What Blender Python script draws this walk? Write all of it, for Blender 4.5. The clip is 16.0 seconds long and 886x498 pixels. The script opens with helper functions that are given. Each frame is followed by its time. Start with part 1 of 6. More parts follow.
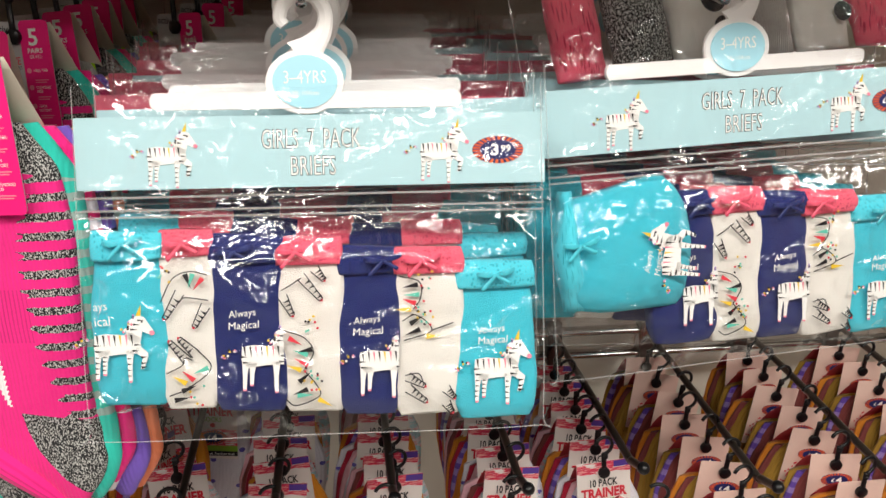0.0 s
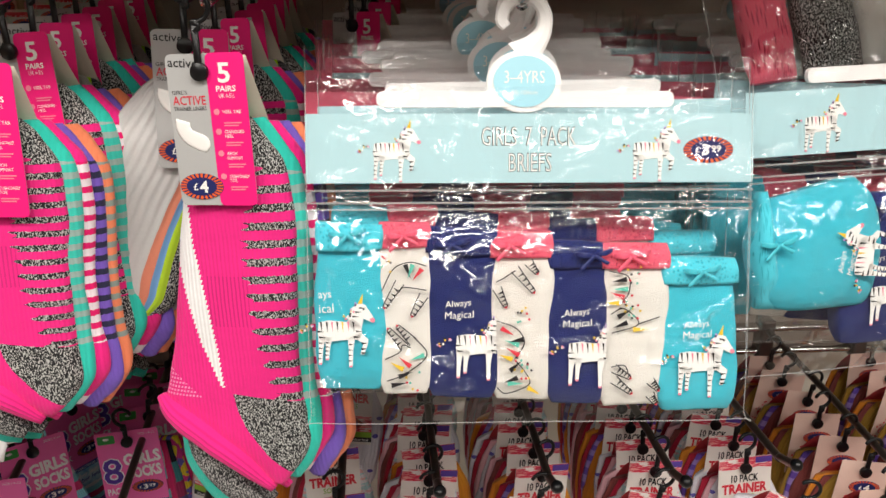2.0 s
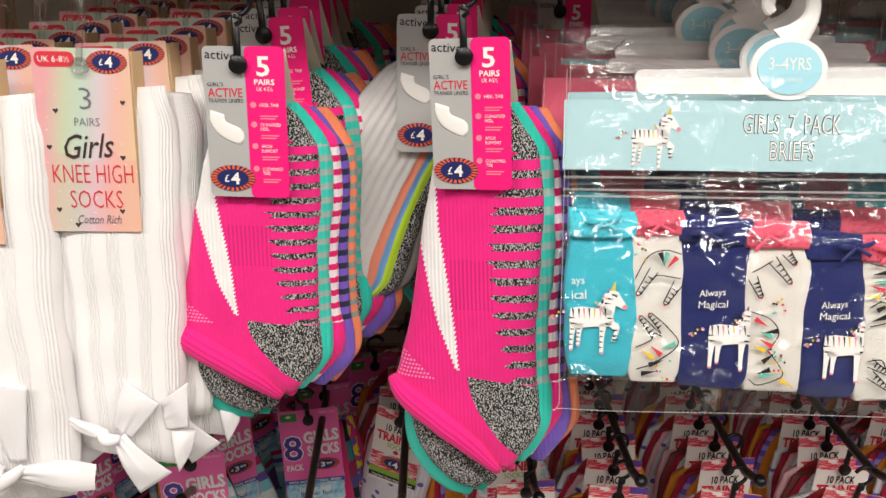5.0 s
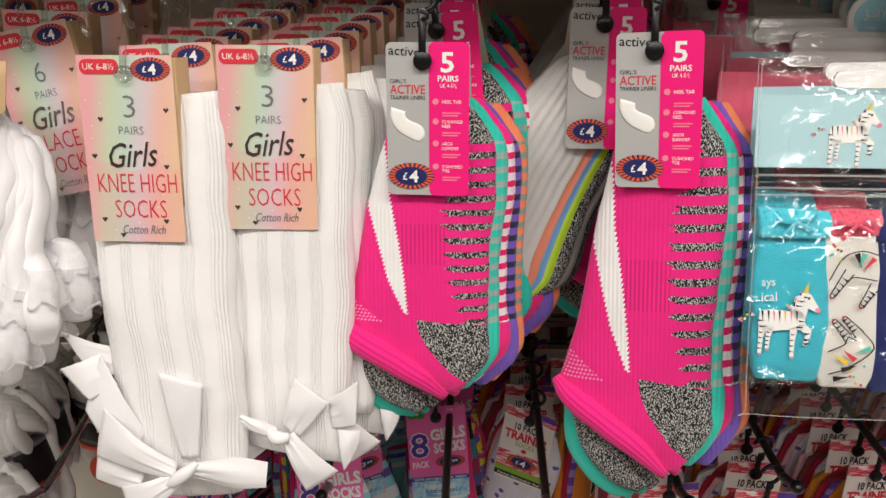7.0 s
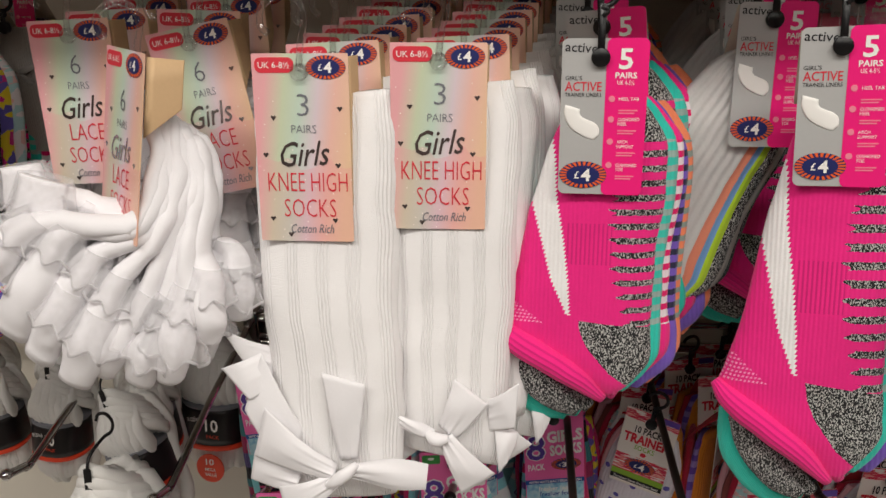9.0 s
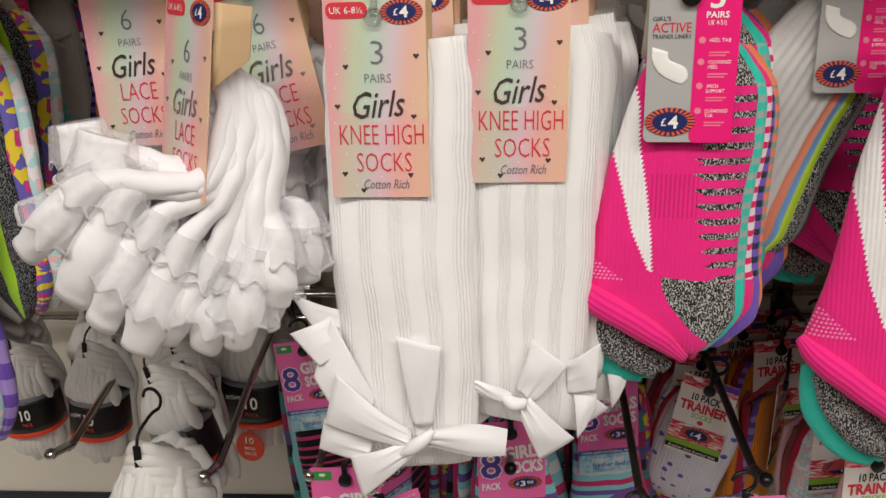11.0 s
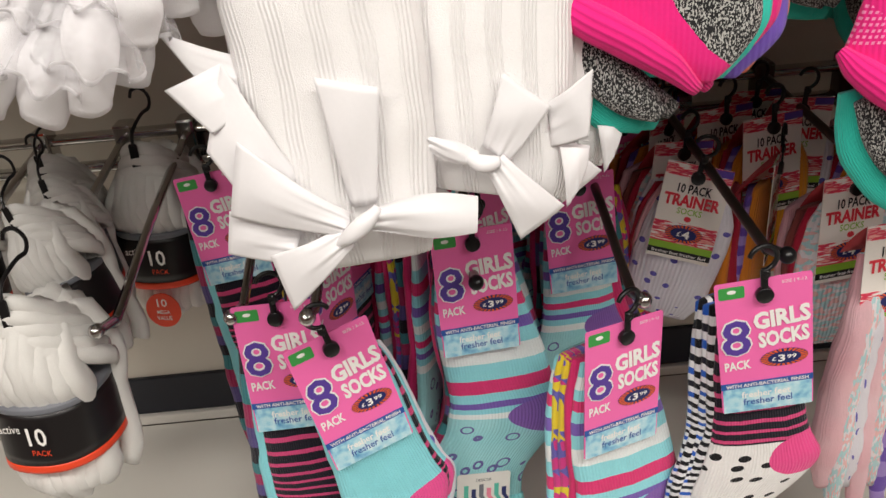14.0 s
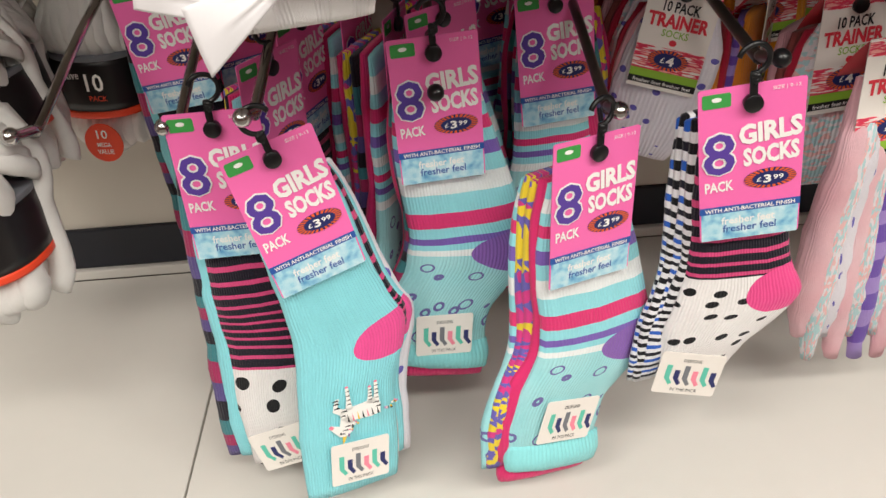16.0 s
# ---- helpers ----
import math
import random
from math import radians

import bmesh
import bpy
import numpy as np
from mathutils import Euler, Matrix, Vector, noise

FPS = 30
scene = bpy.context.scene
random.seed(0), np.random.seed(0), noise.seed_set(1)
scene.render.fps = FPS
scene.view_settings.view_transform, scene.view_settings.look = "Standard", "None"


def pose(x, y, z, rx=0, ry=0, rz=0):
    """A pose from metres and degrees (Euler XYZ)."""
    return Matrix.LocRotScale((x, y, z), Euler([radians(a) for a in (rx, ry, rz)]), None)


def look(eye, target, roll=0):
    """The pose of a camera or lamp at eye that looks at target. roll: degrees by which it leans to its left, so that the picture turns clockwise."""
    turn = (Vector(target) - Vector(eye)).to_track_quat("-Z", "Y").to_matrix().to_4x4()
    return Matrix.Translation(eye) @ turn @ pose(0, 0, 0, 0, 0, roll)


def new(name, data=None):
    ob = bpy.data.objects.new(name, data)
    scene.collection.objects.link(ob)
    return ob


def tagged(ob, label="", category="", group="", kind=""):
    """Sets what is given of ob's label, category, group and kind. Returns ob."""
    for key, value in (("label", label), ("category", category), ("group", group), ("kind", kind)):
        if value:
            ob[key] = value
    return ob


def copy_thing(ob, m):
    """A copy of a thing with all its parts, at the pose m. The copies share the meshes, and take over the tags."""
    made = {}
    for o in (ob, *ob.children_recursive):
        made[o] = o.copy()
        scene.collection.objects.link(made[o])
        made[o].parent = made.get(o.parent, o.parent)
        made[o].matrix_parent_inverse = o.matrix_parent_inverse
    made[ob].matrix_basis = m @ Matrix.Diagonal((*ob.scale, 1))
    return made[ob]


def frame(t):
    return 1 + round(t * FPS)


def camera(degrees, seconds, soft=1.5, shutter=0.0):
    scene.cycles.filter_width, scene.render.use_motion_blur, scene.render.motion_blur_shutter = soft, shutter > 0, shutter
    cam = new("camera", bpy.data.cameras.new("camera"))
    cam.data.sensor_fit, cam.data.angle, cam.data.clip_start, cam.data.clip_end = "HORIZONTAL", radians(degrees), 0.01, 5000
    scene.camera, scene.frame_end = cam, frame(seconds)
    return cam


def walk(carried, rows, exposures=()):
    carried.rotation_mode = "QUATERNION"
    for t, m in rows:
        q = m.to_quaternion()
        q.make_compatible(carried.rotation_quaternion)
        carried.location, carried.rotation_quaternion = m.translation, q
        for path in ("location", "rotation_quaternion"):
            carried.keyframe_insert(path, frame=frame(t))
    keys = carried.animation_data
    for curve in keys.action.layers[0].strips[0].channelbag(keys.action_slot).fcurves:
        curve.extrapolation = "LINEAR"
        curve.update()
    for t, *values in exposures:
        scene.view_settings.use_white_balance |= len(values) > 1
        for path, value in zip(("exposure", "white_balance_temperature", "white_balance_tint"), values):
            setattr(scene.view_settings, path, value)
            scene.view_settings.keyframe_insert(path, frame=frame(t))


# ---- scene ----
cam = camera(55.2, 16.0)
METRES, EYE, TILT, LEAN, TURN = 0.80, 1.3, -18.0, 0.0, -7.0
ROWS = [
    (0.0, 0.0, 0.0, 0.0, 0.0, 0.0, -0.0),
    (0.5, -0.0348, -0.0031, -0.0008, 0.41, 0.39, -0.1),
    (1.0, -0.0714, -0.0109, 0.0018, -0.07, -0.32, -0.27),
    (1.5, -0.1063, -0.0225, 0.0025, 0.98, -0.21, -0.54),
    (2.0, -0.1529, -0.0288, -0.0016, 2.28, -0.39, -1.1),
    (2.5, -0.189, -0.0286, -0.0039, 3.46, -0.61, -1.17),
    (3.0, -0.214, -0.029, -0.0062, 3.65, -0.79, -1.32),
    (5.5, -0.3527, -0.0454, -0.0101, 7.02, -1.47, -2.48),
    (6.0, -0.3827, -0.0451, -0.0118, 7.77, -1.76, -2.58),
    (6.5, -0.4093, -0.0435, -0.011, 8.53, -2.0, -2.52),
    (7.0, -0.4413, -0.043, -0.0077, 9.21, -1.95, -2.45),
    (7.5, -0.469, -0.0403, -0.0096, 9.87, -2.12, -2.41),
    (8.0, -0.4968, -0.0431, -0.0118, 11.06, -2.23, -2.36),
    (8.5, -0.5324, -0.0492, -0.0095, 10.91, -2.07, -2.44),
    (9.0, -0.5614, -0.0538, -0.0139, 11.28, -2.0, -2.51),
    (9.5, -0.5838, -0.0526, -0.0185, 12.01, -2.34, -2.73),
    (12.0, -0.6618, -0.0045, -0.0706, 9.12, -4.26, 0.56),
    (12.5, -0.671, 0.0218, -0.0872, 7.4, -5.77, 1.2),
    (13.0, -0.6701, 0.0632, -0.1084, 6.08, -6.02, 1.26),
    (13.5, -0.6708, 0.1165, -0.1349, 5.61, -9.39, 2.27),
    (14.0, -0.6784, 0.1458, -0.1741, 5.76, -9.98, 3.27),
    (14.5, -0.6745, 0.165, -0.1988, 5.19, -12.72, 3.37),
    (15.0, -0.6687, 0.1722, -0.2231, 4.54, -14.19, 3.01),
    (15.5, -0.6623, 0.1813, -0.2448, 3.99, -14.96, 2.35),
    (16.0, -0.6629, 0.2028, -0.2682, 4.98, -16.68, 2.01),
]
walk(cam, [(t, pose(0, 0, EYE, TILT, LEAN, TURN) @ pose(METRES * x, METRES * y, METRES * z, 90 + pitch, roll, yaw)) for t, x, y, z, yaw, pitch, roll in ROWS],
     [(0.0, -0.05), (3.0, -0.12), (6.0, -0.25), (9.5, -0.6), (12.5, -0.52), (13.5, -0.42), (14.5, -0.06), (16.0, 0.04)])

# ---- light ----
world = bpy.data.worlds.new("shop_air")
scene.world = world
world.use_nodes = True
world.node_tree.nodes["Background"].inputs[0].default_value = (1.0, 0.95, 0.9, 1)
world.node_tree.nodes["Background"].inputs[1].default_value = 0.004
CEILING = 2.9
LAMPS = [(x, y) for y in (-0.95, -2.2, -3.6) for x in (-1.9, 0.0, 1.9)]
for lx, ly in LAMPS:
    lamp = bpy.data.lights.new("tube_light", "AREA")
    lamp.shape, lamp.size, lamp.size_y = "RECTANGLE", 1.45, 0.28
    lamp.energy, lamp.color = (50 if ly > -1 else 24 if ly > -3 else 5), (1.0, 0.95, 0.88)
    new("tube_light", lamp).matrix_world = look((lx, ly, CEILING - 0.09), (lx, ly + 0.001, 0))


# ---- materials ----
def lin(h, k=1.0):
    v = [int(h[i:i + 2], 16) / 255 for i in (1, 3, 5)]
    return tuple(k * (c / 12.92 if c < 0.04045 else ((c + 0.055) / 1.055) ** 2.4) for c in v) + (1.0,)


class Graph:
    """A material's node graph, with short words for its nodes."""

    def __init__(self, name, rough=0.6, metal=0.0, spec=0.4):
        self.mat = bpy.data.materials.new(name)
        self.mat.use_nodes = True
        self.nt = self.mat.node_tree
        self.bsdf = self.nt.nodes["Principled BSDF"]
        self.bsdf.inputs["Roughness"].default_value = rough
        self.bsdf.inputs["Metallic"].default_value = metal
        self.bsdf.inputs["Specular IOR Level"].default_value = spec
        tc = self.nt.nodes.new("ShaderNodeTexCoord")
        self.pos = tc.outputs["Object"]
        sep = self.nt.nodes.new("ShaderNodeSeparateXYZ")
        self.nt.links.new(tc.outputs["UV"], sep.inputs[0])
        self.uv, self.u, self.v = tc.outputs["UV"], sep.outputs[0], sep.outputs[1]

    def put(self, value, socket):
        if isinstance(value, bpy.types.NodeSocket):
            self.nt.links.new(value, socket)
        else:
            socket.default_value = value

    def m(self, op, a, b=0.0, c=0.0):
        n = self.nt.nodes.new("ShaderNodeMath")
        n.operation = op
        for k, value in enumerate((a, b, c)):
            self.put(value, n.inputs[k])
        return n.outputs[0]

    def mix(self, fac, a, b):
        n = self.nt.nodes.new("ShaderNodeMix")
        n.data_type = "RGBA"
        self.put(fac, n.inputs[0])
        self.put(a, n.inputs[6])
        self.put(b, n.inputs[7])
        return n.outputs[2]

    def noise(self, scale, detail=2.0, vec=None, stretch=None):
        n = self.nt.nodes.new("ShaderNodeTexNoise")
        n.inputs["Scale"].default_value, n.inputs["Detail"].default_value = scale, detail
        vec = vec or self.pos
        if stretch:
            mp = self.nt.nodes.new("ShaderNodeMapping")
            mp.inputs["Scale"].default_value = stretch
            self.nt.links.new(vec, mp.inputs[0])
            vec = mp.outputs[0]
        self.nt.links.new(vec, n.inputs["Vector"])
        return n.outputs["Fac"]

    def cells(self, scale, vec=None, stretch=(1, 1, 1)):
        n = self.nt.nodes.new("ShaderNodeTexVoronoi")
        n.inputs["Scale"].default_value = scale
        mp = self.nt.nodes.new("ShaderNodeMapping")
        mp.inputs["Scale"].default_value = stretch
        self.nt.links.new(vec or self.uv, mp.inputs[0])
        self.nt.links.new(mp.outputs[0], n.inputs["Vector"])
        return n.outputs["Distance"], n.outputs["Color"]

    def between(self, x, lo, hi):
        return self.m("MULTIPLY", self.m("GREATER_THAN", x, lo), self.m("LESS_THAN", x, hi))

    def stripes(self, x, count, share, shift=0.0):
        return self.m("LESS_THAN", self.m("FRACT", self.m("ADD", self.m("MULTIPLY", x, count), shift)), share)

    def ramp(self, x, stops):
        n = self.nt.nodes.new("ShaderNodeValToRGB")
        while len(n.color_ramp.elements) < len(stops):
            n.color_ramp.elements.new(0.5)
        for e, (p, c) in zip(n.color_ramp.elements, stops):
            e.position, e.color = p, c
        self.nt.links.new(x, n.inputs[0])
        return n.outputs[0]

    def bump(self, height, depth=0.001, strength=1.0, base=None):
        n = self.nt.nodes.new("ShaderNodeBump")
        n.inputs["Strength"].default_value, n.inputs["Distance"].default_value = strength, depth
        self.nt.links.new(height, n.inputs["Height"])
        self.nt.links.new(n.outputs[0], self.bsdf.inputs["Normal"])

    def color(self, value, vary=0.12, scale=35.0):
        """The base colour, with large and fine unevenness."""
        n = self.m("ADD", self.m("MULTIPLY", self.noise(scale, 3), vary), self.m("MULTIPLY", self.noise(scale * 14, 1), vary * 0.6))
        n = self.m("ADD", n, 1.0 - vary * 0.8)
        h = self.nt.nodes.new("ShaderNodeHueSaturation")
        self.put(value, h.inputs["Color"])
        self.nt.links.new(n, h.inputs["Value"])
        self.nt.links.new(h.outputs[0], self.bsdf.inputs["Base Color"])
        return self.mat


def plain(name, h, rough=0.5, metal=0.0, vary=0.08, scale=30.0, spec=0.4, k=1.0):
    return Graph(name, rough, metal, spec).color(lin(h, k), vary, scale)


def cloth(name, paint, ribs=60, depth=0.0006, vary=0.14, grouped=False):
    """Knitted cloth: paint(g) gives the colour; ribs run along the piece."""
    g = Graph(name, 0.92, 0, 0.15)
    g.bsdf.inputs["Sheen Weight"].default_value = 0.15
    g.bsdf.inputs["Sheen Roughness"].default_value = 0.5
    rib = g.m("SINE", g.m("MULTIPLY", g.u, ribs * 3.1416))
    if grouped:
        rib = g.m("MULTIPLY", rib, g.m("GREATER_THAN", g.m("SINE", g.m("MULTIPLY", g.u, 29.0)), 0.1))
    knit = g.m("MULTIPLY", g.noise(1500, 1), 0.8)
    folds = g.m("MULTIPLY", g.noise(28, 2), 3.0)
    g.bump(g.m("ADD", g.m("ADD", g.m("MULTIPLY", rib, 0.5), knit), folds), depth, 0.8)
    return g.color(paint(g) if callable(paint) else lin(paint), vary, 40)


def melange(g, dark="#29292b", light="#bdbdb9"):
    n = g.noise(1150, 1.5, stretch=(1, 1, 0.55))
    return g.mix(g.m("GREATER_THAN", n, 0.54), lin(dark), lin(light))


def curve(g, x, lo, hi, points):
    """A number that follows x along points of (x, value); values lie between lo and hi."""
    n = g.ramp(x, [(p, ((v - lo) / (hi - lo),) * 3 + (1.0,)) for p, v in points])
    return g.m("ADD", g.m("MULTIPLY", n, hi - lo), lo)


def swoosh_sock(base, stripe, mark, tip=None):
    """A sports liner, in metres of the long size: a tapering flash, speckled bars on the sole, speckled toe and heel."""
    def paint(g):
        x, z = g.m("SUBTRACT", g.m("MULTIPLY", g.u, 0.14), 0.08), g.m("MULTIPLY", g.v, 0.34)
        speck = melange(g) if tip is None else lin(tip)
        shade = tuple(0.62 * c for c in lin(base)[:3]) + (1.0,)
        fuzz = g.m("MULTIPLY", g.m("SUBTRACT", g.noise(420, 1), 0.5), 0.004)
        ribs = g.m("MULTIPLY", g.m("MULTIPLY", g.between(x, -0.022, 0.010), g.between(z, 0.147, 0.186)), g.stripes(x, 330, 0.4))
        c = g.mix(g.m("MULTIPLY", ribs, 0.55), lin(base), shade)
        sole = curve(g, g.v, -0.01, 0.05, [(0.16, 0.030), (0.226, 0.024), (0.326, 0.012), (0.42, 0.009), (0.57, 0.013), (0.72, 0.024)])
        stagger = g.m("MULTIPLY", g.m("SINE", g.m("MULTIPLY", z, 905.0)), 0.003)
        bars = g.m("MULTIPLY", g.stripes(g.m("ADD", z, g.m("MULTIPLY", fuzz, 0.5)), 75, 0.44), g.between(z, 0.055, 0.262))
        bars = g.m("MULTIPLY", bars, g.m("GREATER_THAN", g.m("ADD", x, g.m("ADD", fuzz, stagger)), sole))
        c = g.mix(bars, c, speck if stripe is None else lin(stripe))
        left = curve(g, g.v, -0.06, 0.0, [(0.20, -0.050), (0.30, -0.055), (0.362, -0.0475), (0.46, -0.040), (0.59, -0.031), (0.70, -0.018)])
        right = curve(g, g.v, -0.06, 0.0, [(0.20, -0.033), (0.26, -0.030), (0.36, -0.0285), (0.485, -0.0225), (0.60, -0.0185), (0.70, -0.0165)])
        zig = g.m("MULTIPLY", g.m("FRACT", g.m("MULTIPLY", z, 260)), 0.0022)
        xz = g.m("ADD", x, zig)
        flash = g.m("MULTIPLY", g.m("MULTIPLY", g.m("GREATER_THAN", xz, left), g.m("LESS_THAN", xz, right)), g.between(z, 0.072, 0.236))
        c = g.mix(flash, c, lin(mark))
        heel = curve(g, g.v, -0.02, 0.04, [(0.705, -0.0115), (0.75, -0.009), (0.79, -0.004), (0.868, 0.013), (0.906, 0.026), (0.94, 0.040)])
        heel = g.m("MULTIPLY", g.m("GREATER_THAN", z, g.m("ADD", 0.2425, g.m("MULTIPLY", x, 0.12))), g.m("GREATER_THAN", g.m("ADD", x, g.m("MULTIPLY", fuzz, 0.4)), heel))
        c = g.mix(heel, c, speck)
        toe = g.m("LESS_THAN", g.m("ADD", z, g.m("MULTIPLY", x, -0.25)), 0.060)
        c = g.mix(toe, c, speck)
        dots = g.m("MULTIPLY", g.stripes(g.m("ADD", x, g.m("MULTIPLY", z, 0.4)), 340, 0.55), g.stripes(z, 300, 0.5))
        patch = g.m("MULTIPLY", g.between(z, 0.222, 0.246), g.m("LESS_THAN", x, g.m("SUBTRACT", g.m("MULTIPLY", g.m("SUBTRACT", z, 0.222), 1.1), 0.062)))
        return g.mix(g.m("MULTIPLY", patch, dots), c, lin("#ff9cc8"))
    return paint


def striped(colors, count, blend=None, heel=None):
    """Cross stripes in turn, blend (from, maker) for the lower part, and a heel of its own colour."""
    def paint(g):
        x = g.m("FRACT", g.m("MULTIPLY", g.v, count))
        stops = [(k / len(colors), lin(c)) for k, c in enumerate(colors)]
        n = g.ramp(x, stops)
        n.node.color_ramp.interpolation = "CONSTANT"
        c = n
        if blend:
            c = g.mix(g.m("GREATER_THAN", g.v, blend[0]), c, blend[1](g))
        if heel:
            d = g.m("ADD", g.m("POWER", g.m("MULTIPLY", g.m("SUBTRACT", g.v, heel[0]), 1.0 / heel[1]), 2), g.m("POWER", g.m("MULTIPLY", g.m("SUBTRACT", g.u, 1.0), 1.0 / heel[2]), 2))
            c = g.mix(g.m("LESS_THAN", d, 1.0), c, lin(heel[3]))
        return c
    return paint


def spotted(base, spot, scale, size, stretch=(1, 2.6, 1)):
    def paint(g):
        d, _ = g.cells(scale, None, stretch)
        d.node.inputs["Randomness"].default_value = 0.45
        return g.mix(g.m("LESS_THAN", d, size), lin(base), lin(spot))
    return paint


def cloudy(a, b, scale=22, spot=None):
    def paint(g):
        c = g.mix(g.noise(scale, 2), lin(a), lin(b))
        if spot:
            d, _ = g.cells(4.5, None, (1, 2.4, 1))
            c = g.mix(g.between(d, 0.20, 0.28), c, lin(spot))
        return c
    return paint


def confetti(a, b, c):
    def paint(g):
        d, col = g.cells(15, None, (1, 3.6, 1))
        n = g.nt.nodes.new("ShaderNodeSeparateColor")
        g.nt.links.new(col, n.inputs[0])
        return g.mix(g.m("GREATER_THAN", n.outputs[0], 0.6), g.mix(g.m("GREATER_THAN", n.outputs[1], 0.55), lin(a), lin(b)), lin(c))
    return paint


PINK, TEAL, PURPLE, CORAL = "#f22c88", "#35c9b5", "#7a5cc0", "#f58b62"
M = {}
M["sock_pink"] = cloth("pink_knit", swoosh_sock(PINK, None, "#f4f2f2"), 90, 0.0004)
# The cuff's darker pink lines are shadow between its ribs, put into the colour.
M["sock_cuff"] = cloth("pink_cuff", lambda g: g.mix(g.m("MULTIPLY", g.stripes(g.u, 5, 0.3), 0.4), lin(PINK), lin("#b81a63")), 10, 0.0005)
M["sock_teal_plain"] = cloth("plain_teal_knit", TEAL, 40)
M["sock_melange"] = cloth("speckled_knit", melange, 40)
M["sock_teal"] = cloth("teal_knit", swoosh_sock("#3fcbb9", "#9fb7b0", "#3fcbb9", "#35c9b5"), 80, 0.0004)
M["sock_candy"] = cloth("candy_stripe_knit", swoosh_sock("#f0e4ea", "#e8206f", "#f0e4ea", PINK), 80, 0.0004)
M["sock_purple"] = cloth("purple_knit", swoosh_sock("#7a5cc0", "#30304a", "#7a5cc0", "#7a5cc0"), 80, 0.0004)
M["sock_coral"] = cloth("coral_knit", swoosh_sock("#f28a62", "#8f9c94", "#f28a62", "#f28a62"), 80, 0.0004)
# White base lowered: the shade of neighbouring packs is put into its colour.
M["sock_white_sport"] = cloth("white_sport_knit", lambda g: g.mix(g.between(g.u, 0.72, 0.79), g.mix(g.between(g.u, 0.79, 0.84), g.mix(g.between(g.u, 0.84, 0.90), g.mix(g.m("GREATER_THAN", g.u, 0.90), g.mix(g.m("GREATER_THAN", g.v, 0.72), lin("#d8d6d5"), lin("#98928e")), melange(g)), lin("#c5e83a")), lin("#7fb2e6")), lin("#f0957a")), 26, 0.0012)
M["sock_grey"] = cloth("grey_knit", "#a9a49f", 40)
M["sock_lime_dark"] = cloth("dark_lime_knit", lambda g: g.mix(g.between(g.u, 0.7, 0.85), melange(g, "#1d1d1f", "#77787a"), lin("#a5d62b")), 60)
M["sock_white"] = cloth("white_rib_knit", "#f8f6f6", 84, 0.0007, 0.04, True)
M["sock_soft"] = cloth("soft_white_knit", "#f4f2f5", 0, 0.0005, 0.04)
M["sock_bundle"] = cloth("white_bundle_knit", "#dedcd8", 0, 0.0007, 0.10)
M["8_turq"] = cloth("turquoise_pink_heel_knit", striped(["#8fe0ea"], 1, None, (0.47, 0.095, 0.52, "#f0559b")), 70)
M["8_stripe"] = cloth("aqua_stripe_knit", striped(["#96dfe8", "#eef3f4", "#96dfe8", "#e23b78", "#96dfe8", "#7e62b8"], 5.0, (0.47, cloudy("#b4e6e8", "#8fd6dc", 26, "#6f6aa8")), (0.46, 0.09, 0.50, "#8b62b4")), 70)
M["8_aqua"] = cloth("aqua_cuff_knit", "#8fdde0", 50)
M["8_dots"] = cloth("black_pink_stripe_knit", striped(["#1b1624", "#1b1624", "#d8497f"], 19, (0.43, spotted("#f0edec", "#151417", 4.4, 0.25, (1, 3.4, 1))), (0.52, 0.12, 0.46, "#ee4f92")), 70)
M["8_dots_long"] = cloth("black_pink_stripe_long_knit", striped(["#1b1624", "#1b1624", "#d8497f"], 24, (0.62, spotted("#ece9e8", "#151417", 2.6, 0.24, (1, 4.2, 1))), None), 70)
M["8_yellow"] = cloth("yellow_pink_knit", confetti("#e9cf3c", "#d8408a", "#6c63b5"), 50)
M["8_rose"] = cloth("rose_knit", "#d8336f", 50)
M["8_blue"] = cloth("blue_stripe_knit", striped(["#2f62c4", "#e8e8ec", "#20202c", "#e8e8ec"], 14), 50)
M["8_dark"] = cloth("dark_knit", striped(["#24222b", "#3f7f86", "#a1315c", "#5b4f86"], 4), 50)
M["8_check"] = cloth("black_white_check_knit", lambda g: g.mix(g.m("MULTIPLY", g.stripes(g.u, 6, 0.6), g.stripes(g.v, 26, 0.5)), lin("#e6e5e8"), lin("#17171c")), 50)
M["tr_white"] = cloth("white_star_knit", spotted("#e6e2ea", "#6a62b8", 4.6, 0.2), 40)
M["tr_yellow"] = cloth("yellow_orange_knit", cloudy("#e9b92a", "#d9622f", 9), 40)
M["tr_pink"] = cloth("pink_white_knit", cloudy("#f0d8dc", "#e79aa8", 14), 40)
M["tr_tie"] = cloth("tie_dye_knit", confetti("#ece6ea", "#efc2c2", "#b9dcdf"), 40)
M["tr_red"] = cloth("red_knit", "#b3263f", 40)
M["tr_purple"] = cloth("violet_knit", striped(["#6f4fb0", "#a58ad0"], 9), 40)
M["tr_olive"] = cloth("olive_knit", cloudy("#7a5a24", "#b8903a", 12), 40)
M["tr_brown"] = cloth("brown_rose_knit", cloudy("#6d2c34", "#96504a", 12), 40)
M["turq"] = cloth("turquoise_jersey", "#46cbe0", 0, 0.0024, 0.10)
M["turq_lace"] = cloth("turquoise_lace", lambda g: g.mix(g.m("LESS_THAN", g.cells(22, None, (1, 0.28, 1))[0], 0.3), lin("#54cee0"), lin("#2fa8bc")), 0, 0.0008)
M["navy"] = cloth("navy_jersey", "#25306c", 0, 0.0024, 0.12)
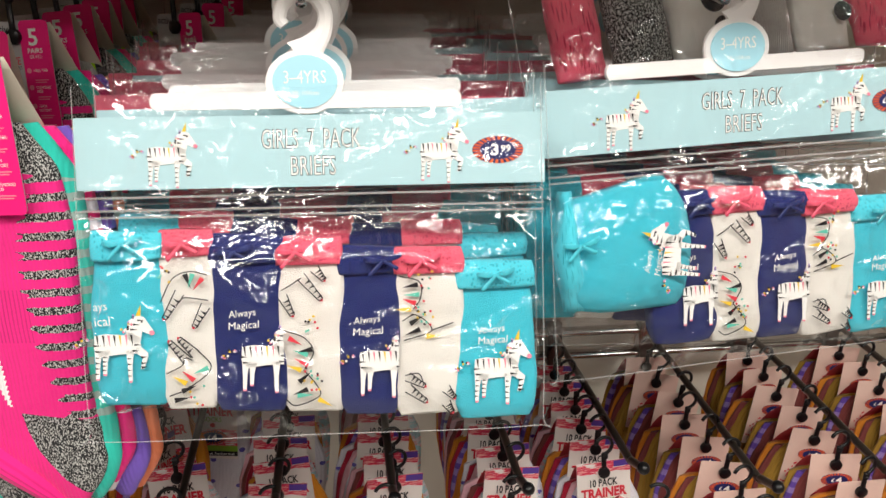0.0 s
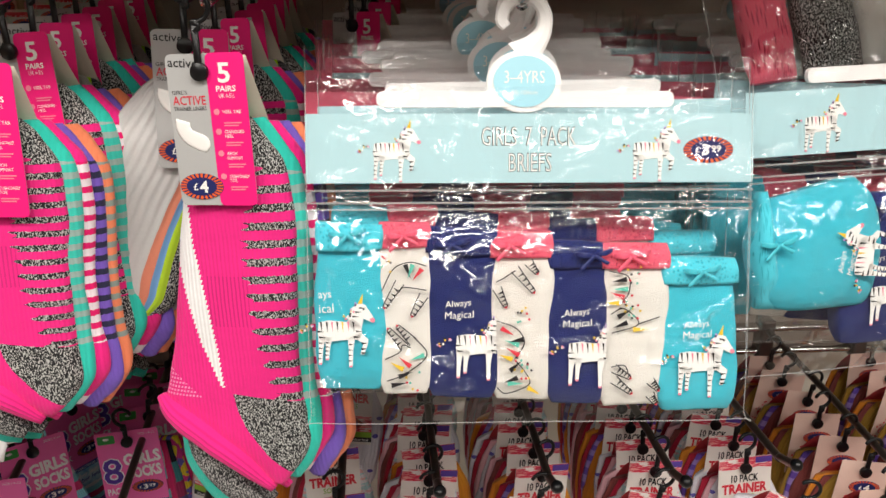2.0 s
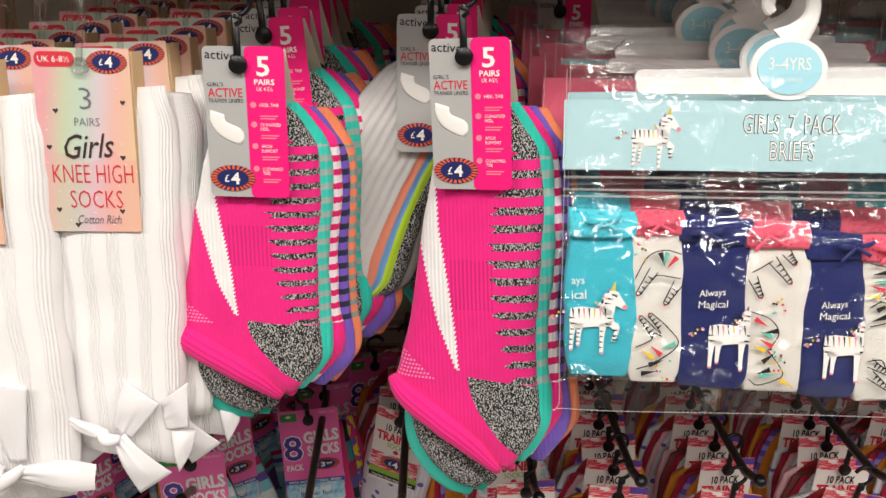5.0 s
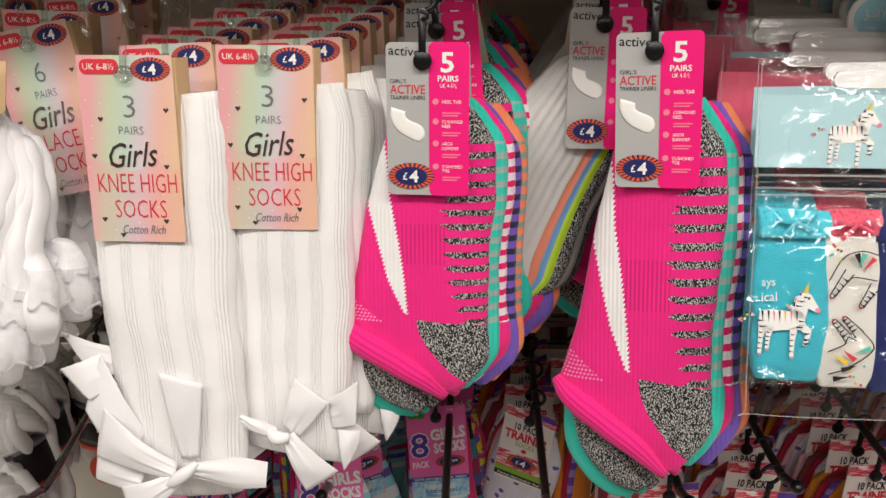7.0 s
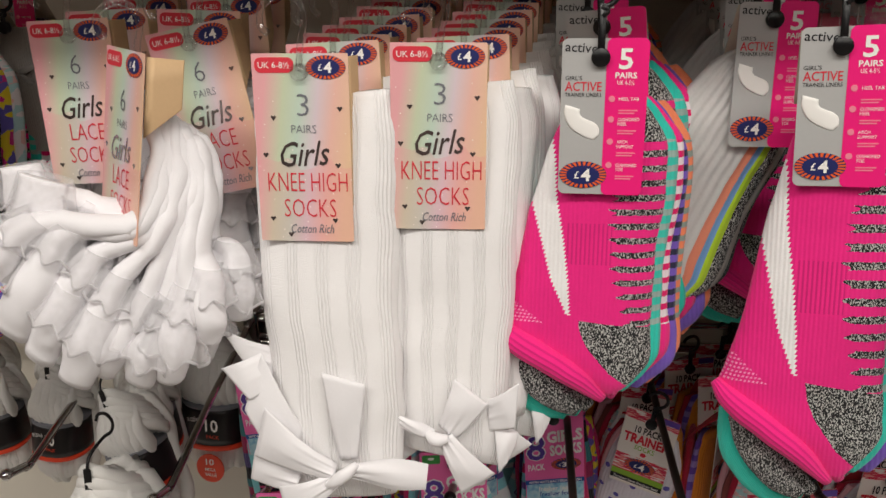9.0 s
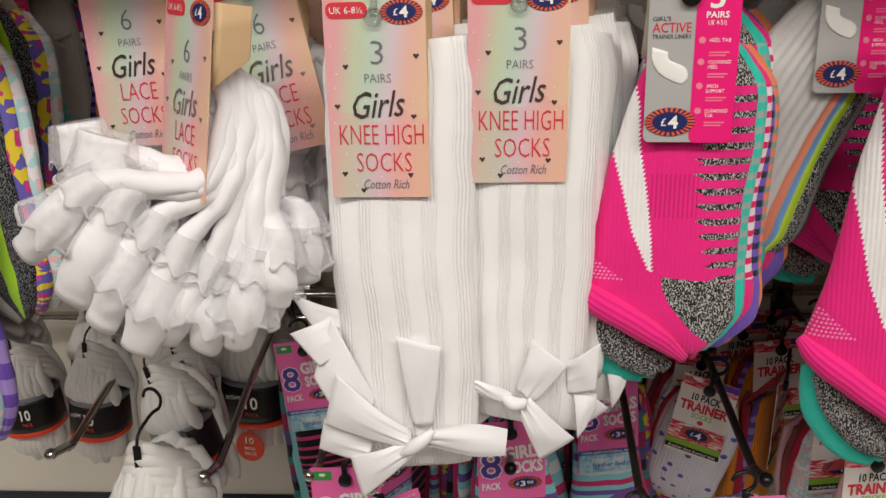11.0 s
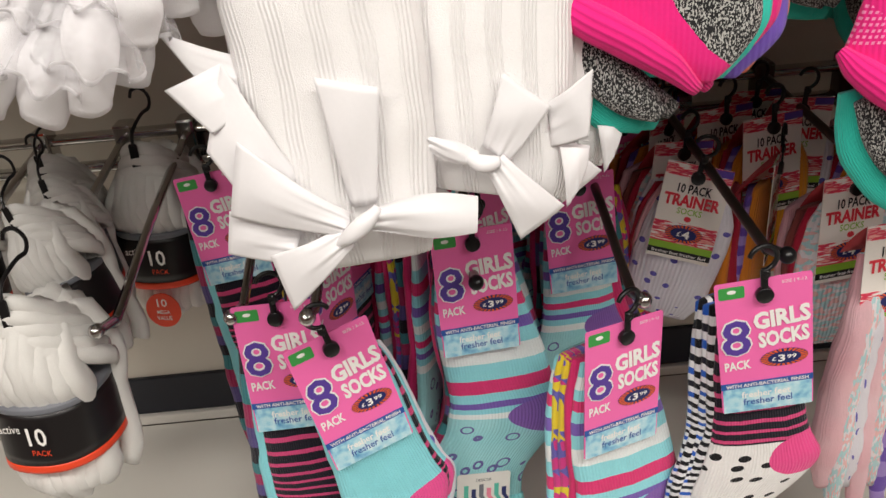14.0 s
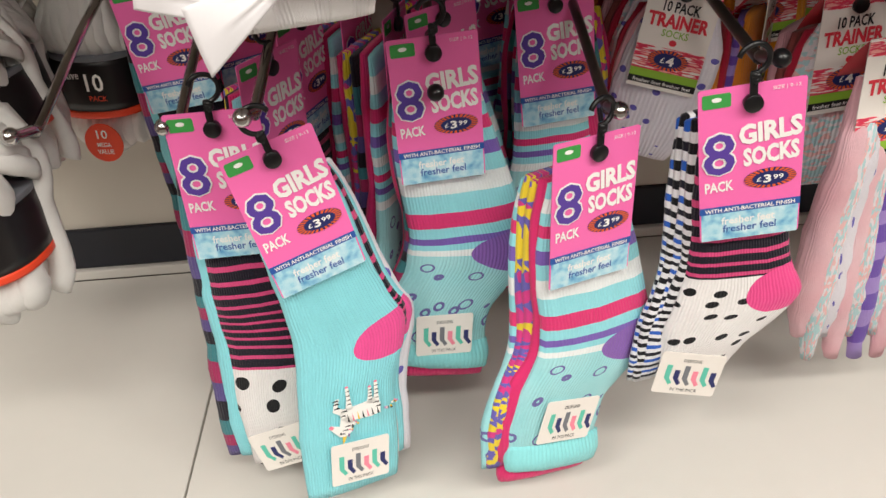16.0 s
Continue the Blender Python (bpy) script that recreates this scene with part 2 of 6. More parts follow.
M["navy_lace"] = cloth("navy_lace", lambda g: g.mix(g.m("LESS_THAN", g.cells(22, None, (1, 0.28, 1))[0], 0.3), lin("#28326c"), lin("#161d48")), 0, 0.0008)
M["cream"] = cloth("cream_jersey", "#faf5ec", 0, 0.0024, 0.05)
M["coral_lace"] = cloth("coral_lace", lambda g: g.mix(g.m("LESS_THAN", g.cells(22, None, (1, 0.28, 1))[0], 0.3), lin("#f0657c"), lin("#c43d57")), 0, 0.0008)
M["turq_satin"] = plain("turquoise_satin", "#4cc6d6", 0.35)
M["navy_satin"] = plain("navy_satin", "#28346f", 0.35)
M["coral_satin"] = plain("coral_satin", "#f2617c", 0.35)
M["satin"] = plain("white_satin", "#eeecee", 0.42, 0, 0.05)
M["grey_satin"] = plain("grey_satin", "#9b9794", 0.4)


def organza():
    g = Graph("organza_frill", 0.4)
    g.bsdf.inputs["Base Color"].default_value = lin("#f6f4f7")
    hem = g.m("GREATER_THAN", g.v, 0.93)
    g.put(g.m("ADD", g.m("ADD", 0.08, g.m("MULTIPLY", hem, 0.5)), g.m("MULTIPLY", g.noise(160, 2), 0.2)), g.bsdf.inputs["Alpha"])
    g.bump(g.noise(300, 2), 0.001, 0.6)
    return g.mat


M["frill"] = organza()
M["hanger"] = plain("milky_hanger_plastic", "#f1eeec", 0.35, 0, 0.03)
M["disc"] = plain("pale_blue_disc", "#a9dcea", 0.4, 0, 0.03)
M["sky_card"] = plain("pale_blue_card", "#b4d6dc", 0.35, 0, 0.04)
M["rose_card"] = plain("rose_card", "#e0667f", 0.4, 0, 0.05)
M["white"] = plain("white_print", "#f4f2ee", 0.5, 0, 0.03)
M["black"] = plain("black_print", "#17161a", 0.5, 0, 0.05)
M["navy_ink"] = plain("navy_ink", "#232a63", 0.45, 0, 0.05)
M["orange_ink"] = plain("orange_ink", "#e8642c", 0.45, 0, 0.05)
M["red_ink"] = plain("red_ink", "#d93545", 0.5, 0, 0.05)
M["grey_ink"] = plain("grey_ink", "#73757c", 0.5, 0, 0.05)
M["pink_ink"] = plain("pink_ink", "#f08ba0", 0.5, 0, 0.05)
M["peach_ink"] = plain("peach_ink", "#f5d3c4", 0.5, 0, 0.05)
M["green_ink"] = plain("green_ink", "#3f9b4a", 0.5, 0, 0.05)
M["yellow_ink"] = plain("yellow_ink", "#ecc534", 0.5, 0, 0.05)
M["mint_ink"] = plain("mint_ink", "#5fc2ac", 0.5, 0, 0.05)
M["lime_ink"] = plain("lime_ink", "#8db83a", 0.5, 0, 0.05)
M["lilac_ink"] = plain("lilac_ink", "#b79ad0", 0.5, 0, 0.05)
M["purple_ink"] = plain("purple_ink", "#5a3f9b", 0.5, 0, 0.05)
M["foil"] = plain("silver_foil", "#c9c9cc", 0.22, 1.0, 0.05)
M["hot_pink_card"] = plain("hot_pink_card", "#f5207f", 0.38, 0, 0.04)
M["silver_card"] = plain("silver_grey_card", "#b4b4b3", 0.42, 0.0, 0.06)
M["tag_pink"] = plain("pink_card", "#f570b4", 0.4, 0, 0.05)
M["tag_blue"] = plain("blue_band_print", "#2c57a4", 0.4, 0, 0.05)
M["tag_white"] = plain("white_card", "#ece6df", 0.45, 0, 0.05)
M["flap_red"] = plain("red_card_back", "#c23a44", 0.6, 0, 0.1)
M["tag_blush"] = plain("blush_card", "#e3c4b6", 0.45, 0, 0.08)
M["card_back"] = plain("uncoated_card_back", "#cfc4b2", 0.8, 0, 0.1)
M["kraft"] = plain("tan_card_edge", "#d6b48a", 0.6, 0, 0.1)


def watery():
    g = Graph("watery_blue_print", 0.4)
    return g.color(g.ramp(g.noise(90, 4), [(0.32, lin("#4f97c8")), (0.5, lin("#9fd3e4")), (0.68, lin("#d9eef2"))]), 0.05)


def pastel():
    g = Graph("pastel_gradient_card", 0.3)
    tilt = g.m("ADD", g.u, g.m("MULTIPLY", g.m("SUBTRACT", g.v, 0.5), 0.25))
    c = g.ramp(tilt, [(0.03, lin("#e8aaae")), (0.24, lin("#c9d2b4")), (0.42, lin("#c3d6c6")), (0.6, lin("#dccbd2")), (0.78, lin("#ecbcae")), (1.0, lin("#ebc6a2"))])
    c = g.mix(g.m("MULTIPLY", g.m("GREATER_THAN", g.m("ADD", g.v, g.m("MULTIPLY", g.noise(50, 1), 0.3)), 0.72), 0.25), c, lin("#ee95a4"))
    d, _ = g.cells(13, None, (1, 1.95, 1))
    return g.color(g.mix(g.m("LESS_THAN", d, 0.08), c, lin("#fbeee6")), 0.05)


def scribble():
    g = Graph("red_brush_print", 0.45)
    n = g.noise(60, 3, stretch=(1.0, 1, 7))
    return g.color(g.ramp(n, [(0.40, lin("#efe6e2")), (0.46, lin("#e0344a")), (0.56, lin("#d23a60")), (0.62, lin("#f0a8a0"))]), 0.05)


M["watery"], M["pastel"], M["scribble"] = watery(), pastel(), scribble()
M["hook_black"] = plain("black_hook_plastic", "#121214", 0.3, 0, 0.1)
M["chrome"] = plain("chrome_steel", "#c4c2c0", 0.16, 1.0, 0.06)
M["dull_steel"] = plain("dark_bronze_steel", "#6b625c", 0.28, 0.9, 0.12)
M["green_cap"] = plain("green_cap_plastic", "#23b45a", 0.35)
M["band_black"] = plain("black_card_band", "#1a1718", 0.35, 0, 0.1)
M["orange"] = plain("orange_sticker", "#ea4a2b", 0.4, 0, 0.04)
M["blue_wrap"] = plain("blue_wrap", "#2d6fb8", 0.45)


def film(name, wrinkle, strength):
    """Clear crinkled polythene."""
    g = Graph(name)
    nt = g.nt
    clear = nt.nodes.new("ShaderNodeBsdfTransparent")
    clear.inputs[0].default_value = (0.992, 0.992, 0.995, 1)
    gloss = nt.nodes.new("ShaderNodeBsdfGlossy")
    gloss.inputs["Roughness"].default_value = 0.07
    n = nt.nodes.new("ShaderNodeBump")
    n.inputs["Strength"].default_value, n.inputs["Distance"].default_value = strength, 0.006
    creases = 0.0
    for k, (size, stretch, narrow) in enumerate(((0.42, (0.55, 1, 1.0), 9.0), (0.95, (1.0, 1, 0.6), 7.0))):
        away = g.m("ABSOLUTE", g.m("SUBTRACT", g.noise(wrinkle * size, 2.5, stretch=stretch), 0.5))
        line = g.m("POWER", g.m("MAXIMUM", g.m("SUBTRACT", 1.0, g.m("MULTIPLY", away, narrow)), 0.0), 1.5)
        creases = g.m("ADD", creases, g.m("MULTIPLY", line, (0.55, 0.25)[k]))
    nt.links.new(g.m("ADD", g.m("MULTIPLY", g.noise(wrinkle * 0.25, 1), 0.8), creases), n.inputs["Height"])
    fr = nt.nodes.new("ShaderNodeFresnel")
    fr.inputs[0].default_value = 1.5
    for node in (gloss, fr):
        nt.links.new(n.outputs[0], node.inputs["Normal"])
    mixer = nt.nodes.new("ShaderNodeMixShader")
    nt.links.new(g.m("MINIMUM", g.m("MULTIPLY", fr.outputs[0], 1.8), 0.4), mixer.inputs[0])
    nt.links.new(clear.outputs[0], mixer.inputs[1])
    nt.links.new(gloss.outputs[0], mixer.inputs[2])
    nt.links.new(mixer.outputs[0], nt.nodes["Material Output"].inputs[0])
    return g.mat


M["film"] = film("clear_film", 34, 1.0)
M["clear"] = film("clear_hook_plastic", 60, 0.2)
M["seal"] = plain("milky_film_edge", "#d5d3d2", 0.25, 0, 0.05)
seal_glass = M["seal"].node_tree.nodes["Principled BSDF"].inputs
seal_glass["Alpha"].default_value = 0.3


def panel_paint(name, h, rough=0.45):
    g = Graph(name, rough)
    g.bump(g.noise(700, 2), 0.0003, 0.5)
    return g.color(lin(h), 0.07, 2.2)


M["panel"] = panel_paint("cream_enamel", "#d4cec2")
M["deck"] = panel_paint("cream_deck_enamel", "#d8d5ce", 0.35)
M["dark_strip"] = panel_paint("blue_black_strip", "#20222b", 0.4)
M["floor"] = panel_paint("shop_floor_vinyl", "#77726b", 0.3)
M["wall_paint"] = panel_paint("shop_wall_paint", "#8a6f68", 0.8)
M["ceiling"] = panel_paint("ceiling_board", "#b9b7b3", 0.9)


# ---- mesh makers ----
def mesh_of(name, bm, mats, smooth=True):
    me = bpy.data.meshes.new(name)
    bmesh.ops.recalc_face_normals(bm, faces=bm.faces)
    for f in bm.faces:
        f.smooth = smooth
    bm.to_mesh(me)
    bm.free()
    for m in (mats if isinstance(mats, (list, tuple)) else [mats]):
        me.materials.append(m)
    return me


def part(name, bm, mat, parent, label="", smooth=True):
    ob = new(name, mesh_of(name, bm, mat, smooth))
    ob.parent = parent
    return tagged(ob, label) if label else ob


def thing(name, label, category, group="", kind=""):
    return tagged(new(name), label, category, group, kind)


def box(x0, x1, y0, y1, z0, z1, bevel=0.0, bm=None):
    bm = bm or bmesh.new()
    made = bmesh.ops.create_cube(bm, size=1.0, matrix=Matrix.Translation(((x0 + x1) / 2, (y0 + y1) / 2, (z0 + z1) / 2)) @ Matrix.Diagonal((x1 - x0, y1 - y0, z1 - z0, 1)))
    if bevel:
        edges = list({e for v in made["verts"] for e in v.link_edges})
        bmesh.ops.bevel(bm, geom=edges, offset=bevel, segments=2, affect="EDGES", profile=0.5)
    return bm


def spline(rows, n):
    """Catmull-Rom through rows of numbers, n of them in even steps."""
    a = np.array(rows, float)
    p = np.vstack([2 * a[0] - a[1], a, 2 * a[-1] - a[-2]])
    out = []
    for s in np.linspace(0, len(a) - 1, n):
        i = min(int(s), len(a) - 2)
        t = s - i
        p0, p1, p2, p3 = p[i:i + 4]
        out.append(0.5 * (2 * p1 + (p2 - p0) * t + (2 * p0 - 5 * p1 + 4 * p2 - p3) * t ** 2 + (3 * p1 - p0 - 3 * p2 + p3) * t ** 3))
    return np.array(out)


def loft(rows, n=22, m=14, wob=0.0012, seed=0.0, y=0.0, bm=None, flat=0.75, face=0.85):
    """A soft flat body from rows of (left x, left z, right x, right z, thickness, y)."""
    rows = [tuple(r) + (0.0,) * (6 - len(r)) for r in rows]
    bm = bm or bmesh.new()
    uv = bm.loops.layers.uv.verify()
    pts, tex = [], {}
    for i, (xl, zl, xr, zr, th, dy) in enumerate(spline(rows, n)):
        ring = []
        for k in range(m):
            a = 2 * math.pi * k / m
            c, s = math.cos(a), math.sin(a)
            c = math.copysign(abs(c) ** flat, c)
            s = math.copysign(abs(s) ** face, s)
            f = (1 + c) / 2
            co = Vector((xl + (xr - xl) * f, y + dy + s * th / 2, zl + (zr - zl) * f))
            w = noise.noise_vector(co * 45 + Vector((seed, seed * 2, 0))) * wob + noise.noise_vector(co * 14 + Vector((seed * 3, 0, 0))) * wob * 1.6
            vert = bm.verts.new(co + w)
            tex[vert] = (f, i / (n - 1))
            ring.append(vert)
        pts.append(ring)
    faces = []
    for a, b in zip(pts, pts[1:]):
        for k in range(m):
            faces.append(bm.faces.new((a[k], a[(k + 1) % m], b[(k + 1) % m], b[k])))
    faces += [bm.faces.new(pts[0][::-1]), bm.faces.new(pts[-1])]
    for f in faces:
        for l in f.loops:
            l[uv].uv = tex[l.vert]
    return bm


def sweep(path, wide, thick, n=16, m=10, wob=0.001, seed=0.0, bm=None):
    """A soft tube along a path of (x, y, z), with widths and thicknesses along it."""
    bm = bm or bmesh.new()
    uv = bm.loops.layers.uv.verify()
    line = spline(path, n)
    ws, ts = spline([[w] for w in wide], n)[:, 0], spline([[t] for t in thick], n)[:, 0]
    rings, tex = [], {}
    for i in range(n):
        d = Vector(line[min(i + 1, n - 1)] - line[max(i - 1, 0)]).normalized()
        side = d.cross(Vector((0, 1, 0)))
        side = side.normalized() if side.length > 0.05 else Vector((1, 0, 0))
        up = side.cross(d).normalized()
        ring = []
        for k in range(m):
            a = 2 * math.pi * k / m
            co = Vector(line[i]) + side * (math.cos(a) * ws[i] / 2) + up * (math.sin(a) * ts[i] / 2)
            co += noise.noise_vector(co * 60 + Vector((seed, 0, seed))) * wob
            v = bm.verts.new(co)
            tex[v] = ((1 + math.cos(a)) / 2, i / (n - 1))
            ring.append(v)
        rings.append(ring)
    faces = []
    for a, b in zip(rings, rings[1:]):
        for k in range(m):
            faces.append(bm.faces.new((a[k], a[(k + 1) % m], b[(k + 1) % m], b[k])))
    faces += [bm.faces.new(rings[0][::-1]), bm.faces.new(rings[-1])]
    for f in faces:
        for l in f.loops:
            l[uv].uv = tex[l.vert]
    return bm


def tube(path, r, n=16, m=8, bm=None):
    return sweep(path, [2 * r, 2 * r], [2 * r, 2 * r], n, m, 0.0, 0.0, bm)


def sheet(f, nu=14, nv=10, thick=0.0004, bm=None):
    """A thin sheet: f(u, v) gives its points; its back lies thick behind. Film (thick 0) is one layer."""
    bm = bm or bmesh.new()
    uv = bm.loops.layers.uv.verify()
    tex, g = {}, []
    for layer in ((0.0, thick) if thick else (0.0,)):
        rows = []
        for j in range(nv + 1):
            row = []
            for i in range(nu + 1):
                v = bm.verts.new(Vector(f(i / nu, j / nv)) + Vector((0, layer, 0)))
                tex[v] = (i / nu, j / nv)
                row.append(v)
            rows.append(row)
        g.append(rows)
    a, b = g[0], g[-1]
    faces = []
    if not thick:
        for j in range(nv):
            for i in range(nu):
                fc = bm.faces.new((a[j][i], a[j][i + 1], a[j + 1][i + 1], a[j + 1][i]))
                for l in fc.loops:
                    l[uv].uv = tex[l.vert]
        return bm
    for j in range(nv):
        for i in range(nu):
            faces.append(bm.faces.new((a[j][i], a[j][i + 1], a[j + 1][i + 1], a[j + 1][i])))
            faces.append(bm.faces.new((b[j][i], b[j + 1][i], b[j + 1][i + 1], b[j][i + 1])))
    rim = [(0, i) for i in range(nu)] + [(j, nu) for j in range(nv)] + [(nv, i) for i in range(nu, 0, -1)] + [(j, 0) for j in range(nv, 0, -1)]
    for p, q in zip(rim, rim[1:] + rim[:1]):
        faces.append(bm.faces.new((a[p[0]][p[1]], b[p[0]][p[1]], b[q[0]][q[1]], a[q[0]][q[1]])))
    for fc in faces:
        for l in fc.loops:
            l[uv].uv = tex[l.vert]
    return bm


def plate(outline, y0, y1, bm=None, index=0):
    """A flat plate with that outline of (x, z), from y0 (front) to y1."""
    bm = bm or bmesh.new()
    uv = bm.loops.layers.uv.verify()
    xs, zs = [p[0] for p in outline], [p[1] for p in outline]
    a = [bm.verts.new((x, y0, z)) for x, z in outline]
    b = [bm.verts.new((x, y1, z)) for x, z in outline]
    k = len(a)
    faces = [bm.faces.new(a), bm.faces.new(b[::-1])] + [bm.faces.new((a[i], b[i], b[(i + 1) % k], a[(i + 1) % k])) for i in range(k)]
    for f in faces:
        f.material_index = index
        for l in f.loops:
            l[uv].uv = ((l.vert.co.x - min(xs)) / (max(xs) - min(xs)), (max(zs) - l.vert.co.z) / (max(zs) - min(zs)))
    return bm


def rounded(x0, x1, z0, z1, r, steps=4):
    out = []
    for cx, cz, a0 in ((x1 - r, z1 - r, 0), (x0 + r, z1 - r, 90), (x0 + r, z0 + r, 180), (x1 - r, z0 + r, 270)):
        for k in range(steps + 1):
            a = radians(a0 + 90 * k / steps)
            out.append((cx + r * math.cos(a), cz + r * math.sin(a)))
    return out


def ellipse(cx, cz, rx, rz, n=28, turn=0.0):
    out = []
    for k in range(n):
        a = 2 * math.pi * k / n
        x, z = rx * math.cos(a), rz * math.sin(a)
        out.append((cx + x * math.cos(turn) - z * math.sin(turn), cz + x * math.sin(turn) + z * math.cos(turn)))
    return out


WORDS = {}


def word_mesh(text, bold, shear):
    key = (text, bold, shear)
    if key not in WORDS:
        cu = bpy.data.curves.new("word", "FONT")
        cu.body, cu.size, cu.align_x, cu.align_y = text, 1.0, "CENTER", "CENTER"
        cu.offset, cu.shear, cu.resolution_u = bold, shear, 2
        ob = bpy.data.objects.new("word", cu)
        scene.collection.objects.link(ob)
        bpy.context.view_layer.update()
        me = bpy.data.meshes.new_from_object(ob.evaluated_get(bpy.context.evaluated_depsgraph_get()))
        bpy.data.objects.remove(ob)
        WORDS[key] = ([v.co.copy() for v in me.vertices], [tuple(p.vertices) for p in me.polygons])
        bpy.data.meshes.remove(me)
    return WORDS[key]


def lettering(parent, mat, words, y, name="lettering"):
    """One mesh of printed words (text, width, height of capitals, x, z, turn, bold, shear); the width is the whole word's."""
    bm = bmesh.new()
    for text, width, height, x, z, *more in words:
        turn, bold, shear = (list(more) + [0.0, 0.0, 0.0][len(more):])
        verts, polys = word_mesh(text, bold, shear)
        xs, ys = [v.x for v in verts], [v.y for v in verts]
        sx, sz = width / (max(xs) - min(xs)), height / (max(ys) - min(ys))
        cx, cy = (max(xs) + min(xs)) / 2, (max(ys) + min(ys)) / 2
        c, s = math.cos(radians(turn)), math.sin(radians(turn))
        made = []
        for v in verts:
            px, pz = (v.x - cx) * sx, (v.y - cy) * sz
            made.append(bm.verts.new((x + px * c - pz * s, y, z + px * s + pz * c)))
        for p in polys:
            bm.faces.new([made[i] for i in p])
    me = bpy.data.meshes.new(name)
    bm.to_mesh(me)
    bm.free()
    me.materials.append(mat)
    ob = new(name, me)
    ob.parent = parent
    return ob


def price_oval(parent, x, z, w, h, text, y, big=True):
    """A navy oval with a sunburst rim and the price on it."""
    bm = bmesh.new()
    plate(ellipse(x, z, w / 2, h / 2), y - 0.0003, y, bm, 1)
    for k in range(26):
        a0, a1 = 2 * math.pi * k / 26, 2 * math.pi * (k + 0.55) / 26
        q = [(x + r * w / 2 * math.cos(a), z + r * h / 2 * math.sin(a)) for a, r in ((a0, 0.99), (a1, 0.99), (a1, 0.66), (a0, 0.66))]
        plate(q, y - 0.0005, y - 0.0003, bm, 2)
    plate(ellipse(x, z, w * 0.35, h * 0.35), y - 0.0008, y - 0.0005, bm, 1)
    ob = part("price_mark", bm, [M["white"], M["navy_ink"], M["orange_ink"]], parent, "navy oval price mark with an orange sunburst rim", False)
    if text == "4":
        lettering(parent, M["white"], [("£", w * 0.1, h * 0.28, x - w * 0.13, z, 0, 0.01), ("4", w * 0.2, h * 0.46, x + w * 0.06, z, 0, 0.03)], y - 0.0011, "price")
    else:
        lettering(parent, M["white"], [("£", w * 0.09, h * 0.22, x - w * 0.22, z, 0, 0.01), ("3", w * 0.15, h * 0.42, x - w * 0.06, z, 0, 0.03), ("99", w * 0.2, h * 0.24, x + w * 0.15, z + h * 0.04, 0, 0.02)], y - 0.0011, "price")
    return ob


def black_hook(owner, rise=0.045, lean=0.0, side=1, y=-0.0175):
    """A black plastic hook: a button on the card, a strap, and an open ring over the arm."""
    bm = plate(ellipse(0, 0, 0.0062, 0.0062, 18), -0.0035, 0.0012)
    plate(rounded(-0.0024, 0.0024, 0.0, rise - 0.012, 0.001, 2), -0.0026, -0.0010, bm)
    bmesh.ops.bevel(bm, geom=[e for e in bm.edges if e.calc_length() < 0.003 and abs(e.verts[0].co.y - e.verts[1].co.y) < 1e-6], offset=0.0003, segments=1, affect="EDGES")
    ring = [(side * 0.010 * math.sin(radians(a)) + lean, -0.001 + 0.002 * math.sin(radians(a)), rise + 0.010 * math.cos(radians(a)) - 0.004) for a in range(-70, 200, 20)]
    tube([(0, -0.0015, rise - 0.02)] + [(side * 0.004, -0.0015, rise - 0.016)] + ring[::-1], 0.0019, 26, 8, bm)
    ob = part("hook", bm, M["hook_black"], owner, "black plastic hanging hook")
    ob.location = (0, y, 0)
    return ob


def clear_hook(owner, rise=0.04):
    bm = plate(ellipse(0, 0, 0.006, 0.006, 18), -0.002, 0.001)
    bm = tube([(0, -0.001, 0), (0.002, -0.001, rise * 0.5), (0.005, -0.001, rise * 0.8), (0.002, -0.001, rise * 1.12), (-0.010, -0.001, rise * 1.22), (-0.022, -0.001, rise * 1.05), (-0.024, -0.001, rise * 0.75), (-0.019, -0.001, rise * 0.62)], 0.0024, 26, 8, bm)
    ob = part("hook", bm, M["clear"], owner, "clear plastic hook")
    ob.location = (0, -0.0195, 0)
    return ob


# ---- structure ----
WALL_Y, DECK_Z, RAIL_Y, LOW_Z, HIGH_Z = 1.085, 0.405, 1.03, 0.838, 1.322


def setting(name, bm, mat, label, category, smooth=False):
    return tagged(new(name, mesh_of(name, bm, mat, smooth)), label, category, kind="structure")


setting("floor", box(-4, 4, -6, 2, -0.05, 0), M["floor"], "grey vinyl shop floor of the aisle", "floor")
setting("ceiling", box(-4, 4, -6, 2, CEILING, CEILING + 0.05), M["ceiling"], "pale suspended ceiling over the aisle", "ceiling")
setting("wall_north", box(-4, 4, WALL_Y, WALL_Y + 0.04, 0.475, 2.2), M["panel"], "cream enamelled back panel of the display bay", "wall")
setting("wall_behind", box(-4, 4, 1.9, 2.0, 0, CEILING), M["wall_paint"], "painted shop wall behind the display bay", "wall")
setting("wall_south", box(-4, 4, -6, -5.9, 0, CEILING), M["wall_paint"], "painted shop wall across the aisle", "wall")
setting("wall_east", box(3.9, 4, -5.9, 1.9, 0, CEILING), M["wall_paint"], "painted shop wall closing the aisle", "wall")
setting("wall_west", box(-4, -3.9, -5.9, 1.9, 0, CEILING), M["wall_paint"], "painted shop wall closing the aisle", "wall")
setting("trim", box(-4, 4, WALL_Y - 0.006, WALL_Y + 0.03, 0.420, 0.478, 0.002), M["dark_strip"], "blue-black strip under the cream back panel", "trim")
